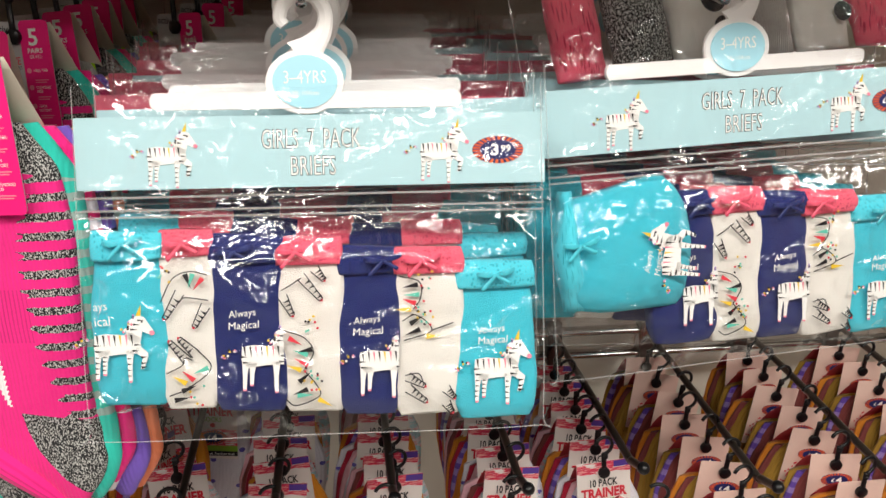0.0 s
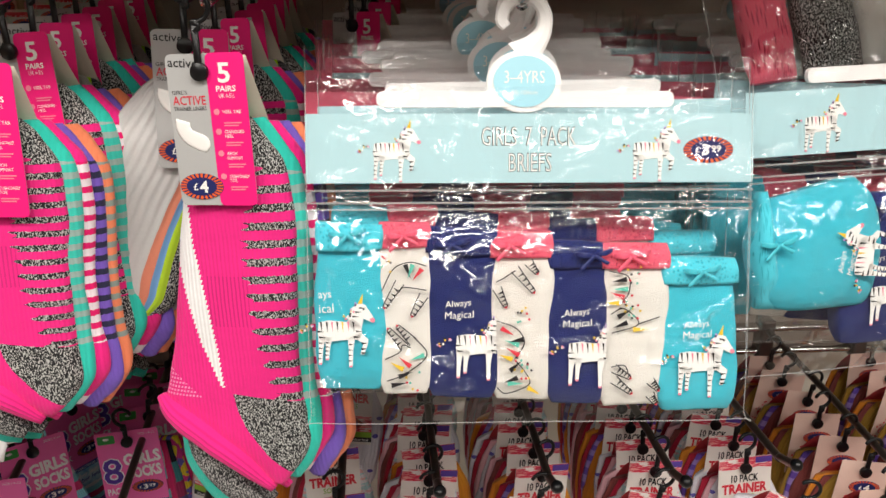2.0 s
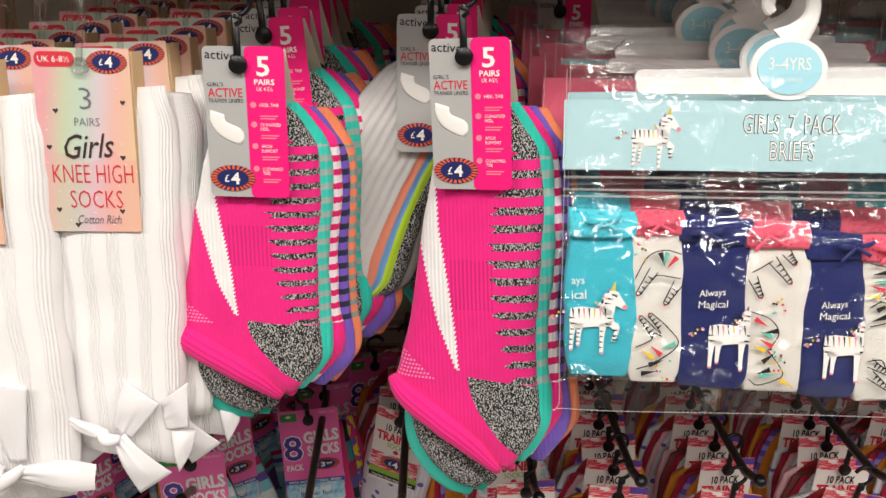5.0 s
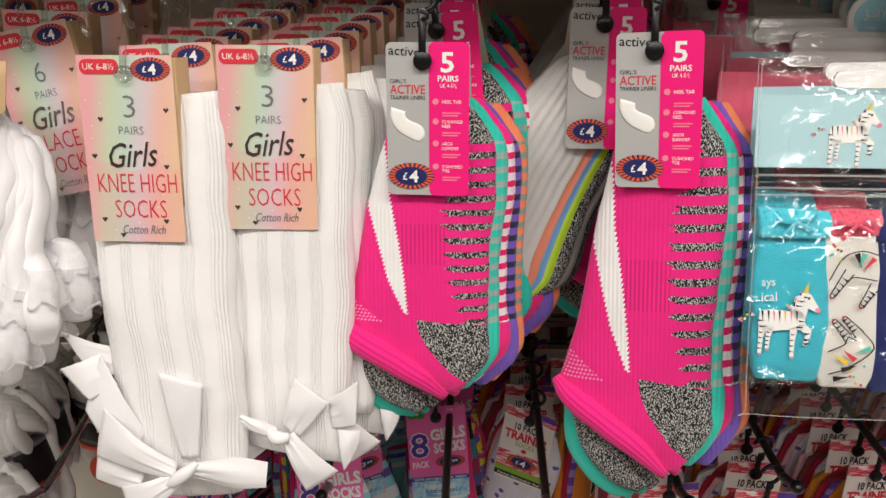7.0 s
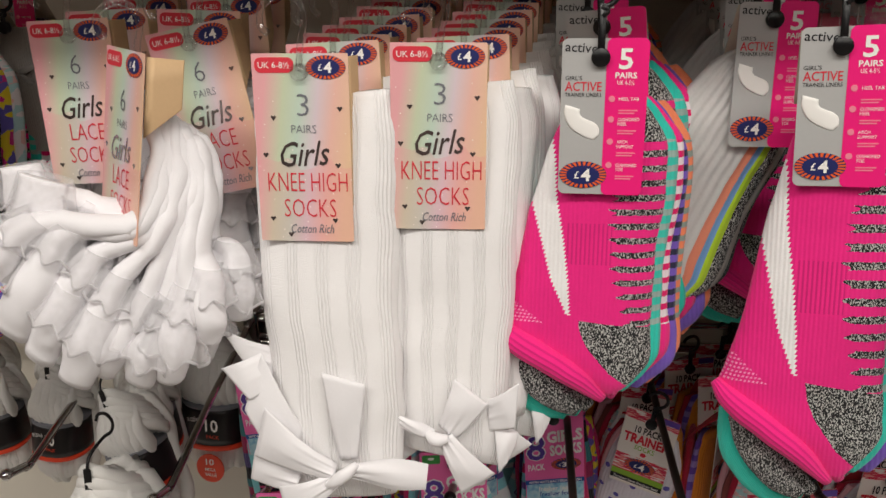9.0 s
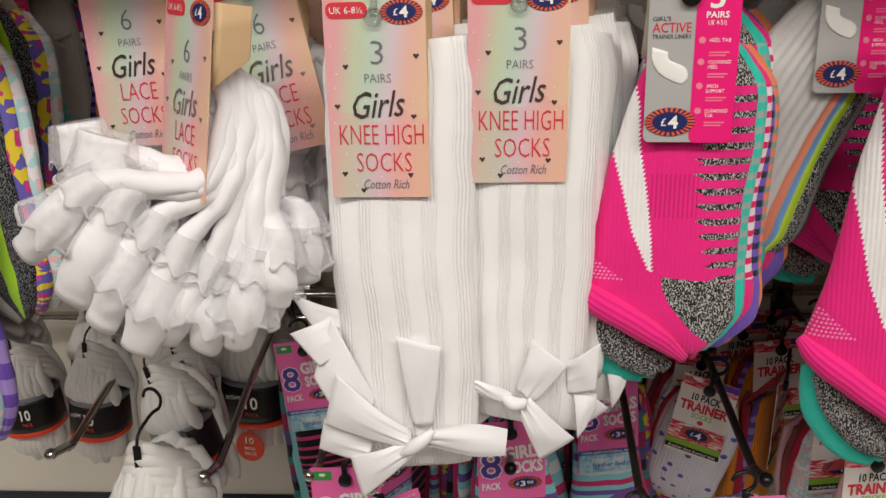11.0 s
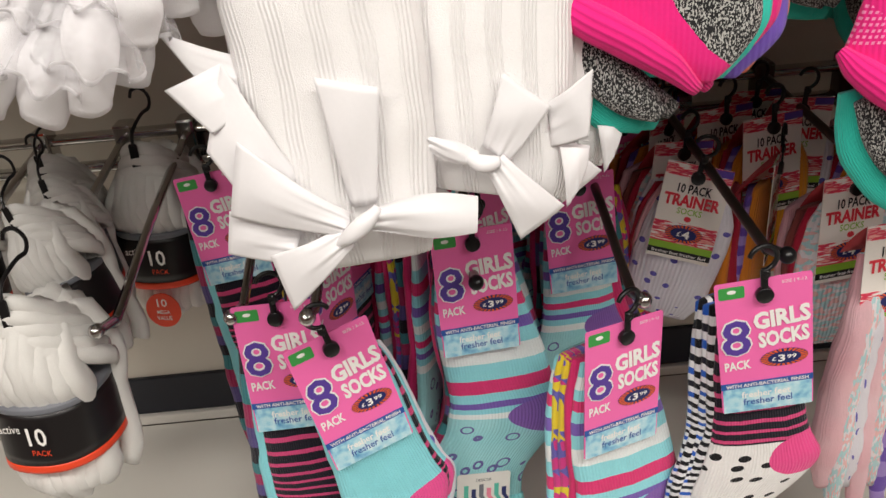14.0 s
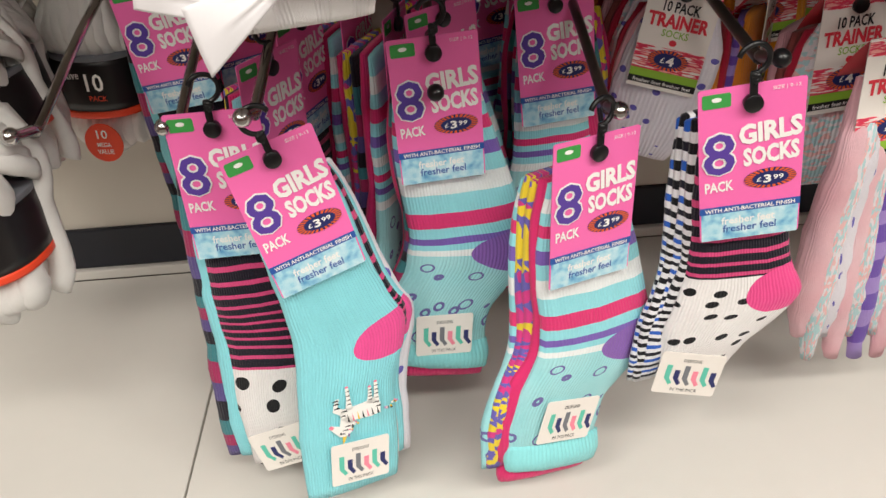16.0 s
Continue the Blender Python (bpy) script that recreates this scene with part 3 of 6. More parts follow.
setting("trim_lower", box(-4, 4, WALL_Y - 0.012, WALL_Y + 0.03, DECK_Z, 0.4195, 0.002), M["deck"], "cream metal lip at the back of the base shelf", "trim")
shelf = tagged(thing("base_shelf", "cream enamelled metal base shelf below the hanging socks", "shelf"), kind="structure")
SEAM = -0.775
for x0, x1 in ((SEAM - 1.25, SEAM - 0.001), (SEAM + 0.001, SEAM + 1.25), (SEAM + 1.252, SEAM + 2.5)):
    part("shelf_panel", box(x0, x1, 0.46, WALL_Y - 0.012, DECK_Z - 0.03, DECK_Z, 0.0015), M["deck"], shelf, "", False)
part("plinth", box(SEAM - 1.25, SEAM + 2.5, 0.50, 1.08, 0.0, DECK_Z - 0.031), M["dark_strip"], shelf, "", False)

# Added board above the view; it keeps lamp light off the bay's back.
setting("canopy", box(-2.1, 1.7, 0.43, WALL_Y, 1.43, 1.47, 0.004), M["panel"], "unseen cream board added over the bay to shade its back", "shelf")

for lx, ly in LAMPS:
    fitting = thing("ceiling_light", "white ceiling light with long tubes", "ceiling light", "ceiling lights")
    part("frame", box(lx - 0.75, lx + 0.75, ly - 0.16, ly + 0.16, CEILING - 0.07, CEILING - 0.002, 0.004), M["white"], fitting, "", False)


def rail(name, z, x0, x1, mat):
    r = thing(name, "polished steel rail on the back panel, carrying hook arms", "rail", "rails")
    for dz in (0.0, -0.034):
        bm = sweep([(x0, RAIL_Y, z + dz), (x1, RAIL_Y, z + dz)], [0.012, 0.012], [0.02, 0.02], 4, 12, 0)
        part("bar", bm, mat, r)
    for k in range(7):
        x = x0 + (x1 - x0) * (k + 0.5) / 7
        part("bracket", box(x - 0.012, x + 0.012, RAIL_Y + 0.004, WALL_Y + 0.001, z - 0.045, z + 0.012, 0.002), mat, r, "", False)
    return r


rail("hook_rail", LOW_Z, -2.1, 1.6, M["chrome"])
rail("hook_rail", HIGH_Z, -2.1, 1.6, M["chrome"])


def arm(x, tip, z, shiny=True, drop=0.03, cap="chrome", up=0.006):
    """A hook arm from the rail out to its tip, with a turned-up end and a cap."""
    a = thing("display_hook", "shiny chrome display hook on the rail" if shiny else "dark steel display hook on the rail", "display hook", "display hooks")
    a.location = (x, RAIL_Y, z)
    d = tip - RAIL_Y
    bm = tube([(0, 0, 0), (0, d * 0.5, -drop * 0.5), (0, d + 0.045, -drop), (0, d + 0.03, -drop + 0.002), (0, d, -drop + up + 0.006)], 0.0042, 22, 10)
    part("rod", bm, M["chrome" if shiny else "dull_steel"], a)
    part("clip", box(-0.010, 0.010, -0.014, 0.012, -0.045, 0.014, 0.003), M["chrome" if shiny else "dull_steel"], a, "", False)
    bm = bmesh.new()
    bmesh.ops.create_uvsphere(bm, u_segments=14, v_segments=9, radius=0.0062, matrix=Matrix.Translation((0, d - 0.001, -drop + up + 0.007)) @ Matrix.Diagonal((1, 1.1, 1, 1)))
    part("end_cap", bm, M[cap], a, {"chrome": "bright metal end cap", "hook_black": "black rubber end cap", "green_cap": "bright green plastic end cap"}[cap])
    return a


for x, tip, shiny, drop, cap in [(-0.955, 0.70, 1, 0.04, "chrome"), (-0.865, 0.70, 1, 0.04, "chrome"), (-0.797, 0.682, 1, 0.05, "chrome"), (-0.700, 0.70, 1, 0.06, "chrome"), (-0.630, 0.64, 1, 0.03, "chrome"),
                                 (-0.508, 0.70, 0, 0.05, "hook_black"), (-0.388, 0.66, 0, 0.055, "chrome"), (-0.292, 0.645, 0, 0.02, "hook_black"), (-0.165, 0.66, 0, 0.02, "hook_black"),
                                 (-0.072, 0.66, 0, 0.002, "hook_black"), (0.037, 0.66, 0, 0.002, "hook_black"), (0.160, 0.66, 0, 0.002, "hook_black"), (0.277, 0.68, 0, 0.002, "hook_black"), (0.405, 0.66, 0, 0.02, "hook_black"),
                                 (0.540, 0.66, 0, 0.02, "hook_black"), (0.675, 0.66, 0, 0.02, "hook_black"), (0.812, 0.66, 0, 0.02, "hook_black")]:
    arm(x, tip, LOW_Z, bool(shiny), drop, cap)
for x, tip, cap in [(-0.99, 0.60, "chrome"), (-0.78, 0.60, "chrome"), (-0.703, 0.56, "chrome"), (-0.600, 0.565, "green_cap"), (-0.502, 0.57, "chrome"), (-0.385, 0.585, "chrome"), (-0.240, 0.585, "chrome"), (-0.022, 0.565, "chrome"), (0.288, 0.595, "chrome"), (0.50, 0.60, "chrome")]:
    arm(x, tip, HIGH_Z, True, 0.039, cap, 0.004)


def rise(y):
    """How far an upper arm has climbed at y, towards the rail."""
    return 0.09 * max(0.0, y - 0.60)


# ---- briefs packs ----
def cut_right(pts, limit):
    """The part of an outline left of x = limit."""
    out = []
    for p, q in zip(pts, pts[1:] + pts[:1]):
        if p[0] <= limit:
            out.append(p)
        if (p[0] <= limit) != (q[0] <= limit):
            k = (limit - p[0]) / (q[0] - p[0])
            out.append((limit, p[1] + k * (q[1] - p[1])))
    return out


def zebra(parent, x, z, s, y, limit=9.0, plain_legs=False, name="striped_horse_print"):
    """A plain printed horse shape with bars, s long, cut off at x = limit."""
    bm = bmesh.new()
    r = random.Random(4)

    def P(pts, idx, lift=0.0):
        pts = cut_right([(x + s * a, z + s * b) for a, b in pts], limit)
        if len(pts) > 2:
            plate(pts, y - 0.0004 - lift, y, bm, idx)
    P([(-0.48, 0.14), (-0.30, 0.17), (0.0, 0.14), (0.10, 0.20), (0.24, 0.10), (0.27, -0.05), (0.22, -0.17), (-0.1, -0.18), (-0.40, -0.22), (-0.5, -0.08)], 0)
    P([(0.02, 0.14), (0.08, 0.38), (0.22, 0.47), (0.33, 0.44), (0.47, 0.22), (0.44, 0.13), (0.30, 0.20), (0.26, 0.02), (0.1, 0.02)], 0)
    legs = [(-0.42, -0.1, -0.46, -0.58), (-0.30, -0.12, -0.34, -0.50), (0.09, -0.12, 0.07, -0.63)]
    for ax, az, bx, bz in legs:
        P([(ax - 0.07, az), (ax + 0.06, az), ((ax + bx) / 2 + 0.03, (az + bz) / 2), (bx + 0.03, bz), (bx - 0.03, bz), ((ax + bx) / 2 - 0.045, (az + bz) / 2)], 0)
        P([(bx - 0.03, bz), (bx + 0.03, bz), (bx + 0.025, bz - 0.03), (bx - 0.025, bz - 0.03)], 3, 0.0002)
        for k in range(0 if plain_legs else 4):
            f = 0.25 + 0.19 * k
            cx, cz = ax + (bx - ax) * f, az + (bz - az) * f
            P([(cx - 0.045, cz + 0.006), (cx + 0.028, cz - 0.010), (cx - 0.042, cz - 0.020)], 1, 0.0003)
    P([(0.14, -0.10), (0.26, -0.06), (0.38, -0.17), (0.36, -0.28), (0.30, -0.44), (0.24, -0.43), (0.29, -0.24), (0.18, -0.17)], 0)
    for b in () if plain_legs else (-0.22, -0.32, -0.39):
        P([(0.25, b), (0.36, b - 0.01), (0.27, b - 0.04)], 1, 0.0003)
    P([(0.20, 0.46), (0.28, 0.46), (0.29, 0.64)], 2, 0.0002)
    P(ellipse(0.455, 0.17, 0.045, 0.04, 10, -0.6), 3, 0.0003)
    P(ellipse(0.30, 0.36, 0.018, 0.018, 8), 1, 0.0003)
    for a, c in ((-0.44, 1), (-0.34, 1), (-0.25, 3), (-0.16, 1), (-0.07, 2), (0.03, 3), (0.12, 1)):
        P([(a - 0.02, 0.15), (a + 0.016, 0.14), (a + 0.012, -0.04)], c, 0.0003)
    for a, b in ((-0.47, -0.02), (-0.44, -0.12), (0.20, -0.02), (0.16, -0.12), (0.14, 0.24), (0.19, 0.32), (0.26, 0.39)):
        P([(a - 0.04, b + 0.012), (a + 0.08, b - 0.008), (a - 0.03, b - 0.020)], 1, 0.0003)
    for k in range(26):
        f = r.random()
        a, b = ((-0.52 - 0.30 * f, 0.10 - 0.16 * f * f) if k < 13 else (-0.03 + 0.22 * f, 0.20 + 0.28 * f))
        P(ellipse(a + r.uniform(-0.045, 0.045), b + r.uniform(-0.045, 0.045), 0.021, 0.021, 6), (1, 3, 2, 4, 0)[k % 5], 0.0002 + 0.0001 * (k % 3))
    return part(name, bm, [M["white"], M["black"], M["yellow_ink"], M["pink_ink"], M["lilac_ink"]], parent, "", False)


DRAWINGS = [
    {"line": [[(0, 0.72), (0.26, 0.87), (0.62, 0.915), (0.97, 0.89)], [(0.38, 0.715), (0.5, 0.745), (0.97, 0.725)], [(0.06, 0.25), (0.38, 0.30), (0.45, 0.35), (0.62, 0.33)], [(0.68, 0.41), (0.98, 0.28), (0.5, 0.15), (0.1, 0.1)]],
     "leg": [(0.40, 0.78, 0.06, 0.61), (0.92, 0.69, 0.66, 0.55), (0.50, 0.33, 0.14, 0.46), (0.68, 0.37, 0.34, 0.48)],
     "wedge": [(0.52, 0.90, -70, 0), (0.68, 0.90, -110, 2), (0.88, 0.87, -130, 3), (0.92, 0.28, 200, 2), (0.62, 0.20, 140, 3), (0.46, 0.18, 150, 1), (0.36, 0.13, 20, 0), (0.2, 0.07, 10, 0)], "dots": [(0.14, 0.90), (0.66, 0.10)]},
    {"line": [[(0, 0.84), (0.15, 0.87), (0.35, 0.92)], [(0.02, 0.57), (0.36, 0.52), (0.52, 0.42), (0.34, 0.30)], [(0.34, 0.30), (0.55, 0.20), (0.60, 0.12), (0.2, 0.06), (0.03, 0.1)]],
     "leg": [(0.34, 0.93, 0.68, 0.77), (0.58, 0.98, 0.74, 0.90), (0.02, 0.80, 0.18, 0.67)],
     "wedge": [(0.50, 0.44, 190, 0), (0.42, 0.40, 160, 2), (0.42, 0.33, 150, 3), (0.30, 0.30, 160, 1), (0.1, 0.52, -30, 3), (0.26, 0.22, 40, 0), (0.4, 0.17, 200, 0), (0.22, 0.13, 0, 2), (0.58, 0.10, -30, 1)], "dots": [(0.5, 0.60), (0.45, 0.27), (0.55, 0.22)]},
    {"line": [[(0.04, 0.99), (0.36, 0.95), (0.38, 0.84), (0.26, 0.76)], [(0.08, 0.68), (0.3, 0.72), (0.55, 0.61), (0.1, 0.545)], [(0.1, 0.30), (0.32, 0.31), (0.40, 0.24)], [(0.55, 0.61), (0.9, 0.66)]],
     "leg": [(0.14, 0.29, 0.42, 0.22), (0.14, 0.21, 0.44, 0.11), (0.76, 0.2, 0.9, 0.13), (0.76, 0.1, 0.86, 0.03)],
     "wedge": [(0.34, 0.93, 190, 0), (0.36, 0.86, 180, 2), (0.30, 0.80, 160, 3), (0.22, 0.76, 180, 1), (0.2, 0.66, 30, 0), (0.36, 0.62, 200, 0), (0.46, 0.57, 0, 1)], "dots": [(0.36, 0.75), (0.5, 0.68), (0.46, 0.97)]}]


def doodles(parent, x, z, w, h, y, which, seed):
    """Printed outline drawings on pale cloth: bent lines, barred legs, bright wedges and dots."""
    r = random.Random(seed)
    bm = bmesh.new()
    at = lambda p: np.array((x + (p[0] - 0.5) * w, z + (p[1] - 0.5) * h))

    def stroke(pts, wide=0.00036):
        for a, b in zip(pts, pts[1:]):
            d = b - a
            nrm = np.array((-d[1], d[0])) / (np.hypot(*d) + 1e-9) * wide
            plate([tuple(a + nrm), tuple(a - nrm), tuple(b - nrm), tuple(b + nrm)], y - 0.0004, y, bm, 0)
    plan = DRAWINGS[which]
    for pts in plan["line"]:
        stroke(spline([at(p) for p in pts], 5 * len(pts)))
    for ax, az, bx, bz in plan["leg"]:
        a, b = at((ax, az)), at((bx, bz))
        d = (b - a) / np.hypot(*(b - a))
        n = np.array((-d[1], d[0]))
        stroke([a + n * 0.0032, b + n * 0.0014, b - n * 0.0014, a - n * 0.0032])
        plate([tuple(b + n * 0.0014), tuple(b - n * 0.0014), tuple(b + d * 0.0015)], y - 0.0005, y, bm, 3)
        for k in range(4):
            c = a + (b - a) * (0.25 + 0.2 * k)
            plate([tuple(c + n * 0.0024), tuple(c - n * 0.0018 + d * 0.0005), tuple(c + n * 0.0022 + d * 0.0016)], y - 0.0005, y, bm, 0)
    for px, pz, turn, idx in plan["wedge"]:
        c, d = at((px, pz)), np.array((math.cos(radians(turn)), math.sin(radians(turn))))
        n = np.array((-d[1], d[0]))
        plate([tuple(c + n * 0.0018), tuple(c - n * 0.0018), tuple(c + d * 0.0105)], y - 0.0005, y, bm, idx)
    for p in plan["dots"]:
        for k in range(8):
            c = at(p) + np.array((r.uniform(-0.005, 0.005), r.uniform(-0.007, 0.007)))
            plate(ellipse(c[0], c[1], 0.0009, 0.0009, 6), y - 0.0005, y, bm, k % 4)
    return part("printed_pattern", bm, [M["black"], M["yellow_ink"], M["mint_ink"], M["red_ink"]], parent, "", False)


def small_bow(parent, x, z, y, s, mat):
    bm = bmesh.new()
    for k in (-1, 1):
        sheet(lambda u, v: (x + k * s * u, y - 0.004 * math.sin(u * 3.1), z + s * (0.07 + 0.24 * math.sin(2.6 * u)) * (v - 0.5) + s * (0.30 if k > 0 else 0.06) * u), 6, 3, 0.0008, bm)
        sheet(lambda u, v: (x + k * s * (0.75 * u + 0.12 * (v - 0.5)), y - 0.002, z - s * (0.45 if k > 0 else 0.80) * u + s * 0.16 * (v - 0.5)), 6, 2, 0.0008, bm)
    part("bow", bm, mat, parent, "small satin bow")


def folded_briefs(owner, kind, x0, x1, z0, z1, y, seed, show=True):
    """One rolled pair of briefs: body, lace waistband, bow and print."""
    cloth_m, lace, satin = {"turq": ("turq", "turq_lace", "turq_satin"), "navy": ("navy", "navy_lace", "navy_satin"), "cream": ("cream", "coral_lace", "coral_satin")}[kind]
    h, w, rnd = z1 - z0, x1 - x0, random.Random(seed)
    o = 0.0032
    rows = [(x0, z1 - 0.012, x1, z1 - 0.012, 0.012), (x0 - o, z1 - h * 0.3, x1 + o, z1 - h * 0.3, 0.017), (x0 - o, z1 - h * 0.6, x1 + o, z1 - h * 0.6, 0.018), (x0 - o, z0 + h * 0.12, x1 + o, z0 + h * 0.12, 0.017), (x0 + 0.001, z0, x1 - 0.001, z0, 0.010)]
    body = part("briefs", loft(rows, 30, 30, 0.0015, seed, y, None, 0.35, 0.3), M[cloth_m], owner, {"turq": "turquoise jersey", "navy": "navy jersey", "cream": "cream printed jersey"}[kind])
    rows = [(x0 - 0.002, z1 + 0.003, x1 + 0.002, z1 + 0.001, 0.009), (x0 - 0.0035, z1 - 0.006, x1 + 0.0035, z1 - 0.007, 0.0190), (x0 - 0.003, z1 - 0.0165, x1 + 0.003, z1 - 0.0165, 0.0185)]
    part("waistband", loft(rows, 10, 40, 0.0018, seed + 5, y, None, 0.35, 0.3), M[lace], body, "lace waistband")
    if show:
        small_bow(body, (x0 + x1) / 2 + rnd.uniform(-0.3, 0.3) * w, z1 - 0.007, y - 0.0125, 0.013, M[satin])
        place = int(seed) % 11
        if kind == "cream":
            doodles(body, (x0 + x1) / 2, (z0 + z1) / 2 - 0.008, w, h * 0.86, y - 0.0122, {1: 0, 3: 1}.get(place, 2), seed)
        else:
            at = {0: 0.44, 6: 0.60}.get(place, 0.84)
            zebra(body, x0 + w * at, z0 + h * (0.34 if place else 0.38), 0.040, y - 0.0124, x1 + 0.001, kind == "navy")
            if place:
                lettering(body, M["white"], [("Always", 0.018, 0.0062, x0 + w * 0.38 + 0.003, z0 + h * 0.58, 5, 0.0, 0.1), ("Magical", 0.0205, 0.0066, x0 + w * 0.40 + 0.003, z0 + h * 0.51, 3, 0.0, 0.1)], y - 0.0128)
            else:
                lettering(body, M["white"], [("ays", 0.009, 0.0056, x0 + w * 0.10, z0 + h * 0.58, 3), ("ical", 0.010, 0.0062, x0 + w * 0.12, z0 + h * 0.51, 3)], y - 0.0128)
    return body


def hanger(owner, rose=False):
    bm = bmesh.new()
    plate(rounded(-0.102, 0.104, -0.0675, -0.0565, 0.0045), -0.0022, 0.0022, bm)
    plate(ellipse(0, -0.050, 0.0255, 0.021), -0.0018, 0.0018, bm)
    plate(ellipse(-0.0003, -0.050, 0.026, 0.0215), -0.001, 0.001, bm)
    hook = [(-0.003, -0.034), (0.006, -0.026), (0.013, -0.016), (0.014, -0.004), (0.007, 0.006), (-0.004, 0.0075), (-0.013, 0.001), (-0.0155, -0.008), (-0.0125, -0.013)]
    sweep([(x, 0, z) for x, z in hook], [0.026, 0.017, 0.0115, 0.010, 0.010, 0.010, 0.0095, 0.009, 0.007], [0.004] * 9, 34, 8, 0, 0, bm)
    ob = part("hanger", bm, M["hanger"], owner, "milky white plastic hanger", False)
    part("size_disc", plate(ellipse(0, -0.050, 0.0215, 0.0175), -0.0030, -0.0018), M["disc"], ob, "pale blue size disc", False)
    lettering(ob, M["white"], [("3–4YRS", 0.028, 0.0085, 0, -0.047, 0, 0.0), ("98-104cm", 0.018, 0.003, 0, -0.0575)], -0.0034, "size_lettering")
    return ob


def bag(owner, x0=-0.151, x1=0.158, z0=-0.287, z1=-0.052, seed=1.0, amp=0.0055):
    def f(u, v):
        p = Vector((x0 + (x1 - x0) * u + 0.002 * math.sin(7 * v + seed), 0, z1 + (z0 - z1) * v + 0.002 * math.sin(9 * u + seed)))
        crease = noise.noise(Vector((p.x * 14, seed, p.z * 26))) + 0.55 * noise.noise(Vector((p.x * 50, seed * 2, p.z * 40)))
        low = max(0.0, min(1.0, (v - 0.36) / 0.12))
        edge = min(1.0, 9 * u, 9 * (1 - u), 9 * (1 - v) + 0.15)
        return (p.x, -0.0065 - amp * (0.22 + 0.78 * low) * (0.5 + crease) - 0.0125 * low * edge, p.z)
    ob = part("bag", sheet(f, 84, 66, 0.0), M["film"], owner, "clear crinkled polythene bag")
    ob.visible_shadow = False
    if z0 < -0.2:
        for dz in (0.0, 0.0045, 0.013):
            part("seal", tube([(x0, -0.0105, -0.1375 + dz), (0, -0.0112, -0.1375 + dz), (x1, -0.0105, -0.1375 + dz)], 0.0008, 8, 6), M["seal"], ob, "ridged press seal")
    part("hem", tube([(x0 + 0.001, -0.0075, z1), (x0 + 0.001, -0.0100, (z0 + z1) / 2), (x0 + 0.0015, -0.0095, z0 + 0.010), (x0 + 0.010, -0.0105, z0), (0, -0.0115, z0), (x1 - 0.010, -0.0105, z0), (x1 - 0.0015, -0.0095, z0 + 0.010), (x1 - 0.001, -0.0100, (z0 + z1) / 2), (x1 - 0.001, -0.0075, z1)], 0.00035, 90, 6), M["seal"], ob, "welded edge of the bag")
    return ob


XS = [-0.143, -0.0995, -0.067, -0.020, 0.0195, 0.0575, 0.100, 0.149]
KINDS = ["turq", "cream", "navy", "cream", "navy", "cream", "turq"]
TOPS = [-0.148, -0.149, -0.155, -0.156, -0.163, -0.164, -0.175]


def briefs_pack(label, card="sky_card", folded=False, seed=1.0, front=True):
    t = thing("briefs_pack", label, "briefs pack", "hanging packs of briefs")
    hanger(t)
    c = part("header_card", plate(rounded(-0.151, 0.160, -0.1195, -0.0720, 0.001), -0.0042, -0.003), M[card], t, "pale blue header card" if card == "sky_card" else "rose header card", False)
    if front:
        bm_words = [("GIRLS  7  PACK", 0.066, 0.0135, 0.003, -0.0875, 0, 0.0), ("BRIEFS", 0.030, 0.0135, 0.004, -0.1055, 0, 0.0)]
        lettering(c, M["black"], [(w, a, b, x, z, 0, 0.018) for w, a, b, x, z, *_ in bm_words], -0.0044, "outline_lettering")
        lettering(c, M["white"], [(w, a * 0.985, b * 0.93, x, z, 0, -0.012) for w, a, b, x, z, *_ in bm_words], -0.0047)
        zebra(c, -0.088, -0.097, 0.033, -0.0044)
        zebra(c, 0.092, -0.097, 0.033, -0.0044)
        price_oval(c, 0.128, -0.097, 0.035, 0.0185, "3.99", -0.0044)
    for k, kind in enumerate(KINDS):
        if folded and k < 2:
            continue
        folded_briefs(t, kind, XS[k], XS[k + 1] - 0.0005, -0.266 - 0.0026 * k, TOPS[k], 0.004, seed * 11 + k, front)
    if folded:
        rows = [(-0.136, -0.150, -0.062, -0.140, 0.010), (-0.140, -0.170, -0.046, -0.158, 0.026), (-0.141, -0.195, -0.038, -0.195, 0.032), (-0.138, -0.222, -0.042, -0.225, 0.028), (-0.128, -0.236, -0.046, -0.238, 0.012)]
        b = part("briefs", loft(rows, 16, 18, 0.002, 4.0, -0.002, None, 0.6), M["turq"], t, "turquoise jersey, turned on its side")
        part("waistband", loft([(-0.142, -0.146, -0.132, -0.146, 0.012), (-0.146, -0.19, -0.128, -0.19, 0.034), (-0.142, -0.236, -0.122, -0.236, 0.014)], 14, 14, 0.0025, 7.0, -0.003), M["turq_lace"], b, "lace waistband")
        small_bow(b, -0.132, -0.182, -0.022, 0.014, M["turq_satin"])
        z = zebra(b, 0, 0, 0.040, 0)
        z.matrix_local = pose(-0.062, -0.0205, -0.192, 0, -82, 0)
        w = lettering(b, M["white"], [("Always", 0.017, 0.006, 0, 0, 0, 0, 0.2), ("Magical", 0.020, 0.006, 0, -0.008, 0, 0, 0.2)], 0)
        w.matrix_local = pose(-0.080, -0.0205, -0.200, 0, -82, 0)
    bag(t, seed=seed)
    return t


